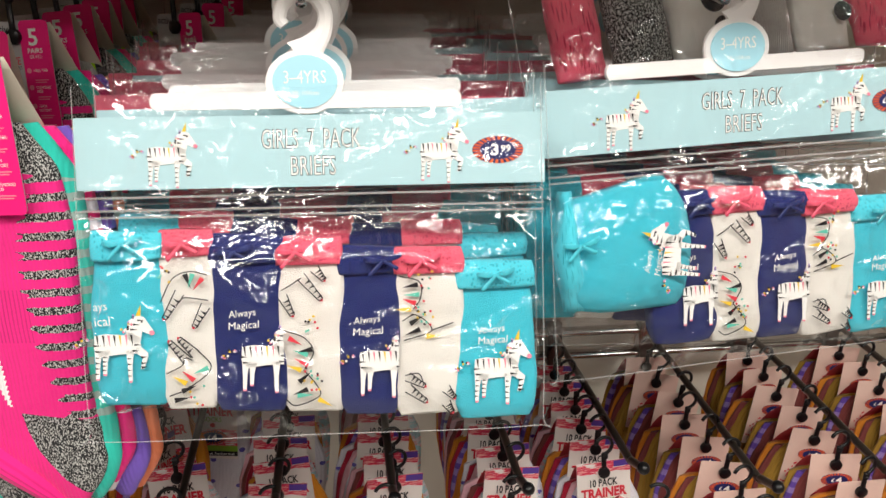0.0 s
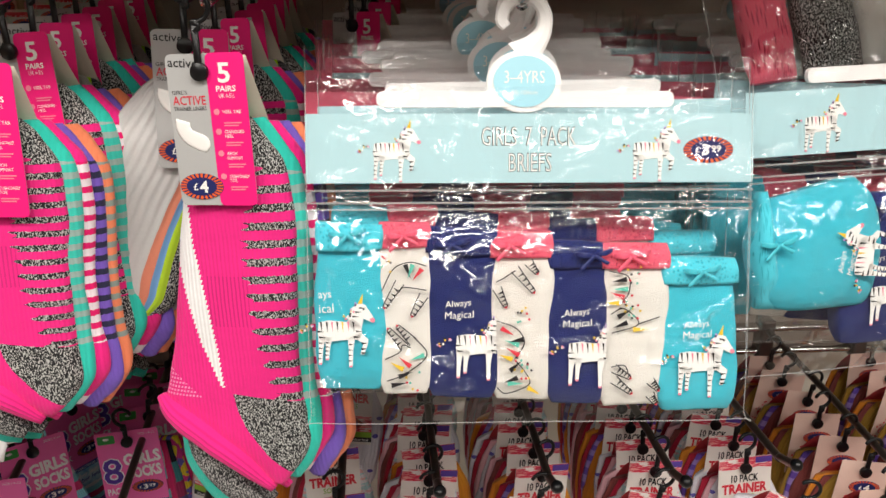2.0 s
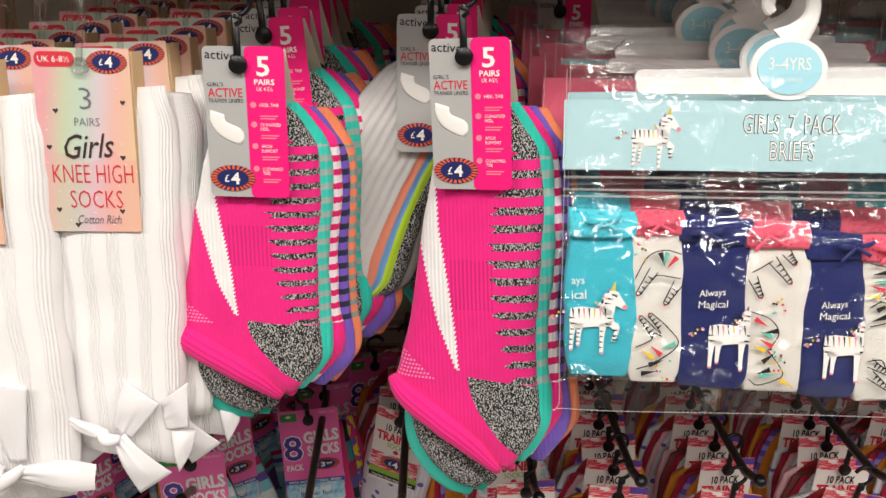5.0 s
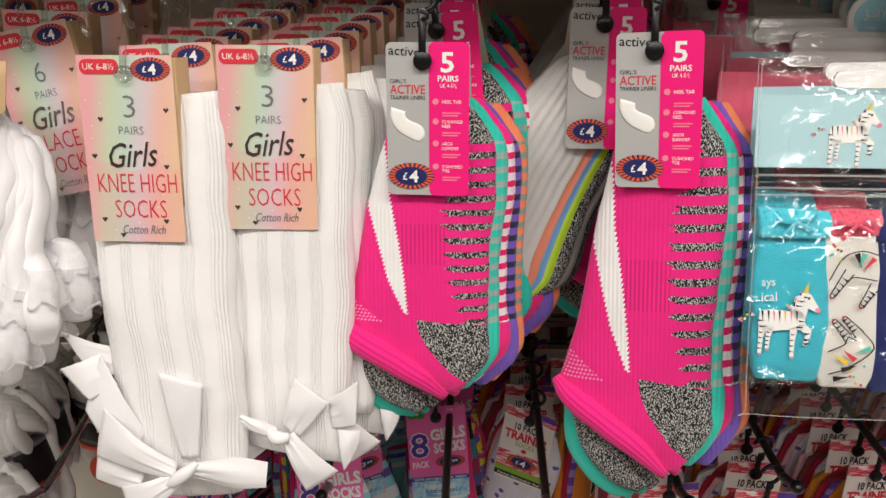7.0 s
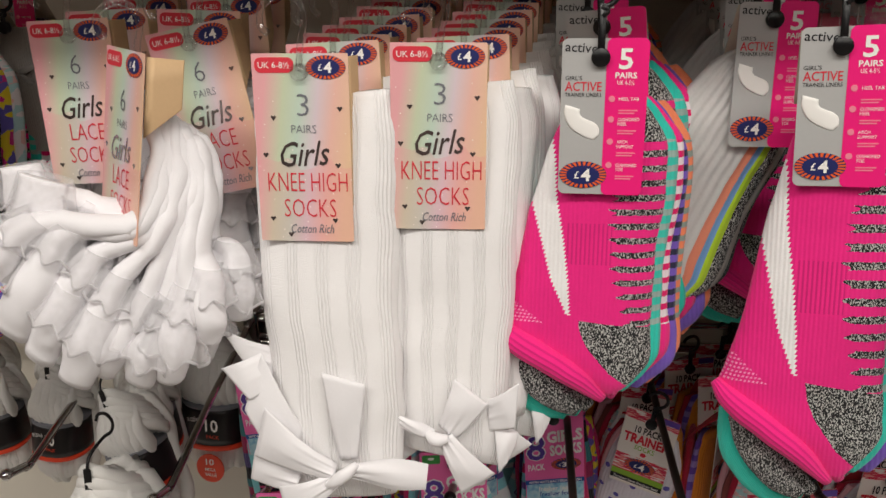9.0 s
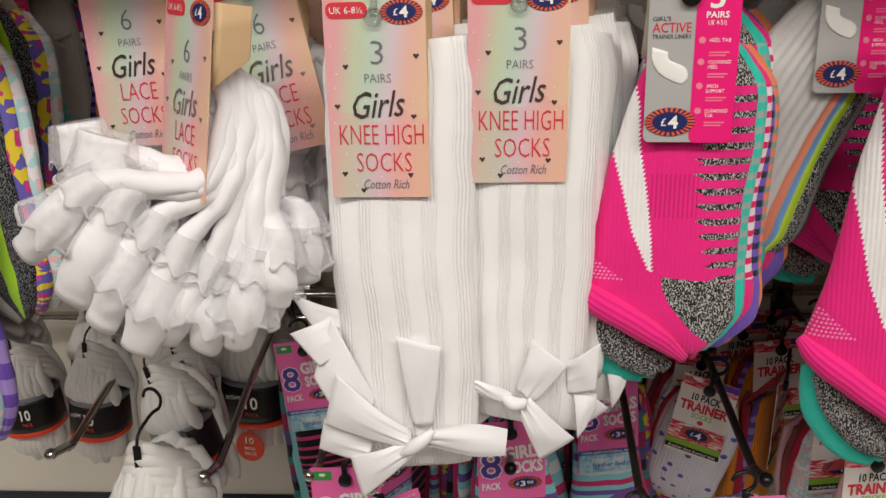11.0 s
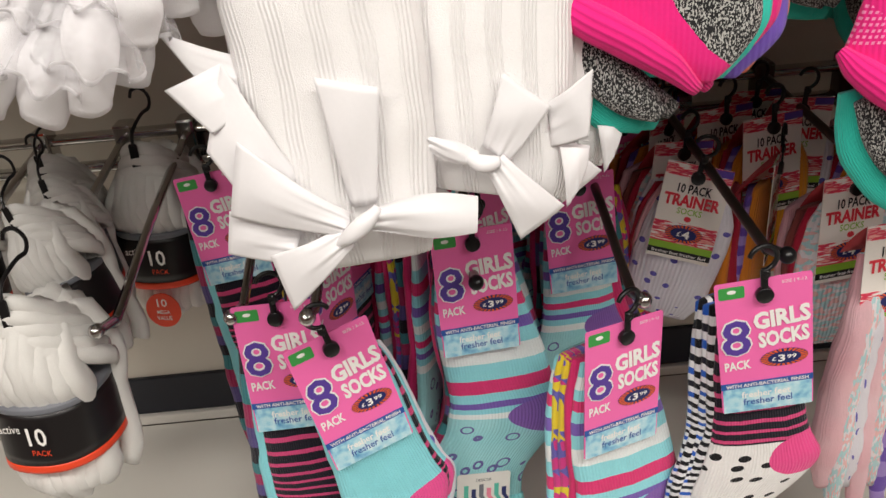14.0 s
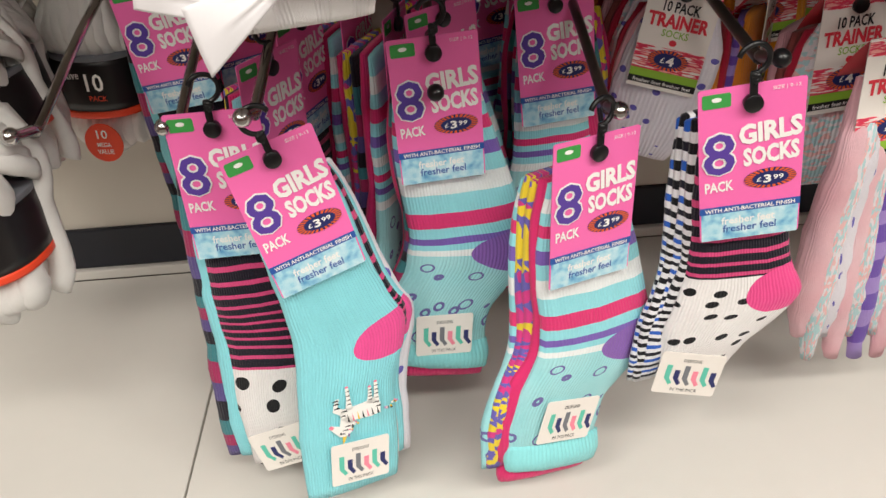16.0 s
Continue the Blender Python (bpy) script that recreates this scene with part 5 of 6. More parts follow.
# ---- lace sock packs ----
def lace_pack(label, seed, card=(0, 0, 0), spread=1.0, count=16):
    t = thing("lace_sock_pack", label, "sock pack", "hanging lace sock packs")
    holder = pastel_card(t, ("6", "LACE", "SOCKS"), -0.017)
    holder.rotation_euler = [radians(a) for a in card]
    clear_hook(t, 0.036)
    r = random.Random(seed)
    half = count // 2
    for k in range(count):
        back, f = k >= half, (k % half) / (half - 1)
        ends = spline([(-0.074, -0.098), (-0.055, -0.106), (-0.041, -0.123), (-0.025, -0.140), (-0.010, -0.155), (0.006, -0.160), (0.021, -0.152), (0.036, -0.140)], half)[k % half]
        tips = spline([(-0.128, -0.150), (-0.106, -0.178), (-0.088, -0.192), (-0.070, -0.211), (-0.048, -0.219), (-0.021, -0.221), (0.003, -0.216), (0.031, -0.188)], half)[k % half]
        ex, ez = ends[0] * spread + (0.010 if back else 0.0), ends[1] + (0.012 if back else 0.0)
        fx, fz = tips[0] * spread + r.uniform(-0.004, 0.004) + (0.014 if back else 0.0), tips[1] + r.uniform(-0.006, 0.008) + (0.008 if back else 0.0)
        yy = (-0.036 if spread == 1.0 else 0.022) + 0.020 * f + (0.022 if back else 0.0) + r.uniform(-0.003, 0.003)
        wide = r.uniform(0.85, 1.2)
        tx, tz = -0.002 + 0.030 * f, -0.026 - 0.026 * f
        path = [(tx - 0.010, 0.016, tz - 0.006), (tx, 0.006 + 0.4 * yy, tz), (tx + 0.008, 0.5 * yy + (0.0 if spread == 1.0 else 0.012), tz - 0.032), (-0.010 + 0.038 * f, yy, -0.098 - 0.024 * f), (ex, yy - 0.006, ez), (ex * 0.45 + fx * 0.55, yy - 0.010, ez * 0.45 + fz * 0.55), (fx, yy - 0.004, fz)]
        s = part("sock", sweep(path, [0.008, 0.012, 0.013, 0.014, 0.017, 0.029 * wide, 0.022 * wide], [0.008, 0.013, 0.016, 0.018, 0.018, 0.026, 0.016], 40, 16, 0.0026, k + seed), M["sock_soft"], t)
        p, d = Vector((ex, yy - 0.006, ez)), Vector((fx - ex, 0, fz - ez)).normalized()
        side = d.cross(Vector((0, 1, 0))).normalized()

        def frill(u, v, p=p, d=d, side=side, k=k):
            a = math.pi * (u * 1.4 - 0.2)
            rr = 0.0120 + 0.0075 * v + 0.0022 * v * math.sin(u * 41 + k)
            return p + side * (math.cos(a) * rr) + Vector((0, -1, 0)) * (math.sin(a) * rr * 0.85) + d * (0.024 * (v - 0.35)) + d * 0.0030 * v * math.sin(u * 27 + k)
        part("frill", sheet(frill, 56, 6, 0.0004), M["frill"], s, "sheer organza frill")
        if k % 3 != 1:
            low = Vector((ex * 0.62 + fx * 0.38, yy - 0.009, ez * 0.62 + fz * 0.38))
            part("frill", sheet(lambda u, v: frill(u, v, low, d, side, k + 9) + (frill(u, v, low, d, side, k + 9) - low) * 0.22, 56, 6, 0.0004), M["frill"], s, "sheer organza frill")
    for k, (x, z, turn) in enumerate(((-0.094, -0.066, -8), (-0.070, -0.072, 12)) if spread == 1.0 else ()):
        s = part("sock", loft([(-0.016, 0.002, 0.016, 0.002, 0.006), (-0.017, -0.02, 0.017, -0.02, 0.022), (-0.014, -0.045, 0.016, -0.045, 0.022), (-0.012, -0.07, 0.016, -0.07, 0.012)], 16, 14, 0.002, k + 40), M["sock_soft"], t)
        s.matrix_local = pose(x, -0.016 - 0.012 * k, z, 0, turn, 0)

        def cuff_frill(u, v):
            a = 2 * math.pi * u
            rr = 1 + 0.35 * v
            return (0.019 * rr * math.cos(a), -0.010 * rr * math.sin(a) - 0.002 * v * math.cos(9 * a), 0.004 - 0.026 * v + 0.003 * v * math.sin(8 * a))
        part("frill", sheet(cuff_frill, 44, 5, 0.0004), M["frill"], s, "sheer organza frill")
    return t


lace_front = lace_pack("bunch of white lace ankle socks on a turned pastel card", 1, (-8, 3, -45))
lace_front.matrix_world = pose(-0.696, 0.575, 1.228, -3, 0, 0)
lace_left = lace_pack("white lace-trimmed ankle socks hanging behind on a pastel card", 2, (0, 0, 0), 0.40, 8)
lace_left.matrix_world = pose(-0.789, 0.668, 1.243, -3, -2, 0)
lace_right = lace_pack("white lace-trimmed ankle socks behind on a tilted pastel card", 3, (0, 0, 0), 0.4, 8)
lace_right.matrix_world = pose(-0.690, 0.655, 1.238, -3, -11, 0)
for k, y in enumerate((0.72, 0.79, 0.86)):
    copy_thing(lace_left, pose(-0.785, y, 1.236 + rise(y), -2, rnd.uniform(-6, 6), rnd.uniform(-15, 15)))
    copy_thing(lace_right, pose(-0.700, y - 0.02, 1.236 + rise(y), -2, rnd.uniform(-8, 6), rnd.uniform(-15, 15)))
bow_sock = thing("bow_sock", "pale grey ankle sock with a satin bow hanging at the back", "sock")
s = part("sock", loft([(-0.02, 0.0, 0.02, 0.0, 0.01), (-0.024, -0.03, 0.024, -0.03, 0.022), (-0.022, -0.09, 0.024, -0.09, 0.022), (-0.016, -0.13, 0.02, -0.13, 0.01)], 14, 14, 0.002, 2), M["sock_grey"], bow_sock)
small_bow(s, 0, -0.045, -0.014, 0.024, M["grey_satin"])
black_hook(bow_sock, 0.03)
bow_sock.location = (-0.955, 0.86, 1.235)


# ---- ten-pair bundles ----
def bundle(label, seed, sticker=False, number="10"):
    t = thing("sock_bundle", label, "sock bundle", "bundles of white socks")
    r = random.Random(seed)
    for k in range(10):
        f = (k - 4.5) / 4.5
        x, w = 0.047 * f, 0.021
        y = -0.020 * (1 - f * f)
        top, low = -0.030 - 0.014 * f * f + r.uniform(-0.004, 0.004), -0.208 + 0.012 * f * f + r.uniform(-0.012, 0.010)
        path = [(x * 0.45, y + 0.030, top), (x * 0.65, y - 0.006, top + 0.004), (x * 0.98, y - 0.034, top - 0.034), (x * 1.04, y - 0.026, -0.095), (x * 0.94, y - 0.012, -0.125), (x * 1.0, y - 0.014, -0.162), (x * 0.98, y - 0.016, -0.188), (x * 0.80, y - 0.004, low)]
        part("sock", sweep(path, [w, w * 1.1, w * 1.3, w * 1.25, w, w * 1.2, w * 1.5, w], [0.018, 0.026, 0.036, 0.034, 0.026, 0.034, 0.046, 0.016], 30, 12, 0.0030, seed + k), M["sock_bundle"], t)
        if k % 2:
            part("sock", sweep([(p[0] * 1.02 + 0.004, 0.030 - p[1] * 0.4, p[2] - 0.004) for p in path], [w * 1.3] * 8, [0.030] * 8, 14, 10, 0.002, seed + k + 20), M["sock_bundle"], t)
    for k in range(5):
        z = -0.010 - 0.011 * k
        q = 0.030 + 0.007 * k
        path = [(-q - 0.006, 0.026, z - 0.030), (-q, -0.004, z - 0.020), (-q * 0.5, -0.030 - 0.003 * k, z - 0.002 * k), (q * 0.4, -0.034 - 0.003 * k, z + 0.002), (q, -0.006, z - 0.018), (q + 0.004, 0.026, z - 0.034)]
        part("sock", sweep(path, [0.017] * 6, [0.020] * 6, 20, 10, 0.0022, seed * 3 + k), M["sock_bundle"], t)
    bandrows = [(-0.0600, -0.104, 0.0600, -0.104, 0.128, -0.004), (-0.0610, -0.125, 0.0610, -0.125, 0.132, -0.004), (-0.0620, -0.156, 0.0620, -0.156, 0.134, -0.004)]
    b = part("band", loft(bandrows, 8, 40, 0.0004, seed, 0, None, 0.85), M["band_black"], t, "black card band round the socks")
    part("band_edge", loft([(-0.0622, -0.1565, 0.0622, -0.1565, 0.1345, -0.004), (-0.0624, -0.164, 0.0624, -0.164, 0.135, -0.004)], 4, 40, 0.0002, seed, 0, None, 0.85), M["orange"], b, "orange edge")
    part("band_rim", loft([(-0.0598, -0.098, 0.0598, -0.098, 0.128, -0.004), (-0.0602, -0.1038, 0.0602, -0.1038, 0.1285, -0.004)], 4, 40, 0.0002, seed, 0, None, 0.85), M["grey_ink"], b, "grey rim")
    lettering(b, M["white"], [(number, 0.022, 0.019, 0.012, -0.124, 0, 0.015), ("active", 0.024, 0.0080, -0.017, -0.116, 0, 0)], -0.0725)
    lettering(b, M["orange"], [("PACK", 0.022, 0.0058, 0.013, -0.141)], -0.0725, "orange_lettering")
    if sticker:
        st = part("sticker", plate(ellipse(0.004, -0.192, 0.024, 0.022), -0.0700, -0.0685), M["orange"], t, "round orange sticker", False)
        lettering(st, M["white"], [("10", 0.014, 0.010, 0.004, -0.182, 0, 0.015), ("MEGA", 0.018, 0.005, 0.004, -0.194, 0, 0.01), ("VALUE", 0.021, 0.0055, 0.004, -0.202, 0, 0.01)], -0.0705)
    bm = plate(rounded(-0.0055, 0.0055, -0.040, 0.002, 0.002, 2), -0.0475, -0.0460)
    tube([(0, -0.0465, 0.000), (0, -0.038, 0.014), (0.004, -0.012, 0.026), (0.010, 0.0, 0.030), (0.012, 0.002, 0.042), (0.004, 0, 0.052), (-0.008, 0, 0.050), (-0.012, 0, 0.042)], 0.0022, 26, 8, bm)
    part("hook", bm, M["hook_black"], t, "black plastic strap hook", False)
    return t


front_bundle = bundle("white ten-pair sock bundle in a black band on a chrome hook", 1)
front_bundle.matrix_world = pose(-0.846, 0.700, 0.838, -5, 0, -8) @ Matrix.Diagonal((0.70, 0.70, 0.84, 1))
sticker_bundle = bundle("white ten-pair sock bundle with an orange sticker", 2, True)
sticker_bundle.matrix_world = pose(-0.822, 0.968, 0.856, -2, 2, -6) @ Matrix.Diagonal((0.78, 0.78, 0.92, 1))
for x, y, z, ry, rz, src in ((-0.866, 0.775, 0.876, -16, -10, 0), (-0.918, 0.945, 0.858, -4, 8, 1), (-1.025, 0.962, 0.856, 4, 2, 0), (-1.135, 0.962, 0.856, 3, 5, 0), (-0.885, 0.865, 0.862, -5, 12, 0), (-0.975, 0.86, 0.860, 4, -6, 0), (-1.075, 0.87, 0.858, -3, 6, 0)):
    copy_thing((front_bundle, sticker_bundle)[src], pose(x, y, z, -4, ry, rz) @ Matrix.Diagonal((0.74, 0.74, 0.84, 1)))
low_pack = thing("sock_packet", "flat packet wrapped in bright blue and orange", "sock pack")
part("wrap", loft([(-0.04, 0.0, 0.04, 0.0, 0.01), (-0.042, -0.05, 0.042, -0.05, 0.03), (-0.04, -0.09, 0.04, -0.09, 0.012)], 10, 14, 0.001, 3), M["blue_wrap"], low_pack)
part("wrap_foot", loft([(-0.04, -0.088, 0.04, -0.088, 0.014), (-0.042, -0.105, 0.042, -0.105, 0.030), (-0.04, -0.125, 0.04, -0.125, 0.010)], 8, 14, 0.001, 3), M["orange"], low_pack)
black_hook(low_pack, 0.04)
low_pack.location = (-1.025, 0.88, 1.245)
low_pack.scale = (1, 1, 2.75)


# ---- eight-pair packs ----
SHORT = [(-0.030, -0.02, 0.030, -0.02, 0.008), (-0.036, -0.08, 0.033, -0.08, 0.016), (-0.038, -0.12, 0.033, -0.122, 0.018), (-0.042, -0.148, 0.037, -0.150, 0.018), (-0.053, -0.180, 0.043, -0.176, 0.018), (-0.062, -0.205, 0.028, -0.198, 0.018), (-0.067, -0.235, 0.003, -0.222, 0.016), (-0.070, -0.260, -0.014, -0.250, 0.008)]
SKEW = [(-0.030, -0.025, 0.032, -0.03, 0.008), (-0.036, -0.06, 0.042, -0.065, 0.016), (-0.037, -0.10, 0.053, -0.104, 0.018), (-0.032, -0.155, 0.066, -0.158, 0.020), (-0.034, -0.178, 0.074, -0.186, 0.020), (-0.039, -0.195, 0.066, -0.216, 0.020), (-0.050, -0.214, 0.050, -0.234, 0.019), (-0.060, -0.243, 0.034, -0.254, 0.018), (-0.063, -0.272, 0.026, -0.283, 0.017), (-0.061, -0.298, 0.026, -0.318, 0.010)]
BENT = [(-0.028, -0.03, 0.032, -0.03, 0.008), (-0.034, -0.055, 0.037, -0.055, 0.016), (-0.037, -0.108, 0.039, -0.115, 0.018), (-0.040, -0.147, 0.043, -0.160, 0.020), (-0.047, -0.178, 0.048, -0.180, 0.020), (-0.055, -0.201, 0.040, -0.205, 0.020), (-0.062, -0.222, 0.024, -0.232, 0.019), (-0.073, -0.257, 0.012, -0.262, 0.018), (-0.082, -0.290, 0.003, -0.300, 0.017), (-0.090, -0.322, -0.010, -0.342, 0.010)]
LONG = [(-0.03, -0.03, 0.03, -0.03, 0.008), (-0.033, -0.10, 0.035, -0.10, 0.018), (-0.034, -0.15, 0.042, -0.145, 0.020), (-0.034, -0.18, 0.057, -0.178, 0.020), (-0.034, -0.21, 0.052, -0.215, 0.020), (-0.036, -0.26, 0.032, -0.255, 0.018), (-0.036, -0.31, 0.028, -0.305, 0.017), (-0.034, -0.345, 0.026, -0.34, 0.010)]


def eight_card(t, y):
    c = part("card", plate(rounded(-0.0335, 0.0335, -0.107, 0.012, 0.0012, 1), y - 0.0009, y), M["tag_pink"], t, "bright pink printed card", False)
    part("brand_patch", plate(rounded(-0.031, -0.013, -0.0015, 0.0085, 0.001, 1), y - 0.0013, y - 0.0008), M["green_ink"], c, "", False)
    part("patch_mark", plate(ellipse(-0.022, 0.0045, 0.0032, 0.0016, 10), y - 0.0016, y - 0.0012), M["white"], c, "", False)
    part("blue_band", plate([(-0.0335, -0.084), (0.0335, -0.084), (0.0335, -0.0785), (-0.0335, -0.0785)], y - 0.0013, y - 0.0008), M["tag_blue"], c, "", False)
    part("watery_panel", plate([(-0.0325, -0.107), (0.0325, -0.107), (0.0325, -0.0842), (-0.0325, -0.0842)], y - 0.0013, y - 0.0008), M["watery"], c, "", False)
    lettering(c, M["white"], [("8", 0.0230, 0.0345, -0.0205, -0.036, 0, 0.045), ("GIRLS", 0.040, 0.0155, 0.012, -0.0225, 4, 0.045), ("SOCKS", 0.036, 0.0145, 0.013, -0.040, 4, 0.045), ("PACK", 0.019, 0.0085, -0.0205, -0.0615, 2, 0.03), ("WITH ANTI-BACTERIAL FINISH", 0.060, 0.0034, 0, -0.0812, 0, 0.02), ("fresher feet", 0.036, 0.0062, -0.001, -0.0905, 0, 0.02), ("SIZE | 9-12", 0.017, 0.0032, 0.021, 0.007)], y - 0.0017)
    lettering(c, M["purple_ink"], [("8", 0.0205, 0.032, -0.0205, -0.036, 0, 0.012)], y - 0.0022, "purple_figure")
    lettering(c, M["tag_blue"], [("fresher feel", 0.036, 0.0062, 0.0, -0.0975, 0, 0.01)], y - 0.0017, "blue_lettering")
    price_oval(c, 0.013, -0.0595, 0.034, 0.0155, "3.99", y - 0.0012)
    return c


def designs_label(s, x, z, turn, y, up=1):
    d = part("designs_label", plate(rounded(-0.021, 0.021, -0.0175, 0.0175, 0.002), -0.0006, 0), M["tag_white"], s, "small white printed label", False)
    d.matrix_local = pose(x, y, z, 0, turn, 0) @ Matrix.Diagonal((1.22, 1, 1.3, 1))
    lettering(d, M["black"], [("DESIGNS", 0.012, 0.0026, 0, 0.0115), ("IN THIS PACK", 0.018, 0.0028, 0, -0.0135)], -0.0009)
    bm = bmesh.new()
    for k in range(6):
        px = -0.0155 + 0.006 * k
        plate([(px, 0.007 - 0.004 * (k % 2)), (px + 0.0035, 0.007 - 0.004 * (k % 2)), (px + 0.0035, -0.004), (px + 0.006, -0.008), (px + 0.004, -0.0098), (px, -0.004)], -0.0009, -0.0005, bm, k % 4)
    part("sock_pictures", bm, [M["mint_ink"], M["navy_ink"], M["grey_ink"], M["pink_ink"]], d, "", False)


def eight_pack(label, rows, mats, side, tag=None, foot=None, fan=1.0, hang=0.0):
    t = thing("sock_pack", label, "sock pack", "hanging eight-pair sock packs")
    eight_card(t, -0.014)
    black_hook(t, 0.034, 0.0, side, -0.0165)
    for k, mat in enumerate(mats):
        s = part("sock", loft(shaped(rows, 1 - 0.01 * k, 1 - 0.015 * (k % 3)), 30, 16, 0.0014, 5 * k + len(mats)), M[mat], t)
        s.location = (-0.0058 * k * side * fan, 0.008 * k, -0.002 * k + 0.004 * (k % 2))
        s.rotation_euler = (0, radians(hang + 1.5 * k * side * fan), radians(5 * k * side))
        if k == 0 and tag:
            designs_label(s, *tag)
        if k == 0 and foot:
            r = rows[-1]
            part("cuff", loft([(r[0] - 0.001, r[1] + 0.028, r[2] + 0.001, r[3] + 0.030, 0.016), (r[0] - 0.003, r[1] + 0.012, r[2] + 0.003, r[3] + 0.012, 0.026), (r[0] - 0.001, r[1] - 0.004, r[2] + 0.001, r[3] - 0.004, 0.016)], 8, 18, 0.0012, 2), M[foot], s, "ribbed cuff")
            part("cuff", loft([(r[0] - 0.003, r[1] - 0.002, r[2], r[3] - 0.002, 0.016), (r[0] - 0.005, r[1] - 0.016, r[2] - 0.002, r[3] - 0.014, 0.022), (r[0] - 0.003, r[1] - 0.026, r[2] - 0.004, r[3] - 0.024, 0.012)], 8, 18, 0.0012, 3, 0.010), M["8_rose"], s, "rose cuff")
    return t


dots = eight_pack("black and pink striped socks with spotted feet on a pink card", SHORT, ["8_dots", "8_check", "8_blue", "8_check", "8_blue"], 1, (-0.044, -0.241, 16, -0.0125), None, 0.6)
dots.matrix_world = pose(-0.308, 0.652, 0.807, 2, -7.4, -5)
aqua = eight_pack("aqua striped socks with purple heels on a pink card", SKEW, ["8_stripe", "8_rose", "8_yellow", "8_yellow", "8_stripe"], 1, (-0.010, -0.252, 14, -0.0125), "8_aqua", 0.5)
aqua.matrix_world = pose(-0.408, 0.668, 0.770, 0, 1, 20)
aqua_back = eight_pack("aqua striped socks on a pink card behind a black hook arm", SKEW, ["8_stripe", "8_dark", "8_rose"], 1, (-0.012, -0.268, 6, -0.0125), "8_aqua", 0.25)
aqua_back.matrix_world = pose(-0.509, 0.752, 0.816, 0, -1, 6)
turq_pack = eight_pack("turquoise socks with pink heels on a tilted pink card", BENT, ["8_turq", "8_dots_long", "8_turq", "tr_white"], -1, (-0.034, -0.294, 18, -0.0125), None, 0.5, 0)
up_print = zebra(turq_pack.children[2], 0, 0, 0.046, 0)
up_print.matrix_local = pose(-0.022, -0.0118, -0.243, 0, 192, 0)
turq_pack.matrix_world = pose(-0.626, 0.672, 0.781, -3, -11, 20)
striped_pack = eight_pack("black and pink striped long socks on a pink card", LONG, ["8_dots_long", "8_turq", "8_dark"], 1, (-0.002, -0.315, -14, -0.0125), None, 0.9)
striped_pack.matrix_world = pose(-0.666, 0.712, 0.788, -2, 0, 2)
dark = eight_pack("dark aqua and red striped socks on a pink card", SHORT, ["8_stripe", "8_rose", "8_dark", "8_yellow", "8_rose"], -1)
dark.matrix_world = pose(-0.405, 0.85, 0.81, 0, -3, 6)
for x, y, z, ry, rz, src in ((-0.748, 0.905, 0.826, -5, 6, striped_pack), (-0.645, 0.78, 0.800, 2, 55, dark), (-0.630, 0.86, 0.805, -2, 62, striped_pack), (-0.585, 0.90, 0.80, 2, 70, dark), (-0.550, 0.85, 0.800, 3, 74, dark), (-0.50, 0.92, 0.81, -4, 50, dark), (-0.40, 0.94, 0.82, 2, 10, dark), (-0.600, 0.96, 0.815, 3, 64, dark), (-0.505, 0.83, 0.812, -3, 30, aqua_back), (-0.50, 0.975, 0.815, 2, 40, striped_pack), (-0.398, 0.895, 0.815, 3, 24, aqua_back), (-0.392, 0.985, 0.82, -2, 14, striped_pack), (-0.345, 0.96, 0.82, 4, 30, dark), (-0.455, 0.965, 0.82, -3, 20, dark), (-0.69, 0.965, 0.82, 3, 40, dark)):
    copy_thing(src, pose(x, y, z, 0, ry, rz))


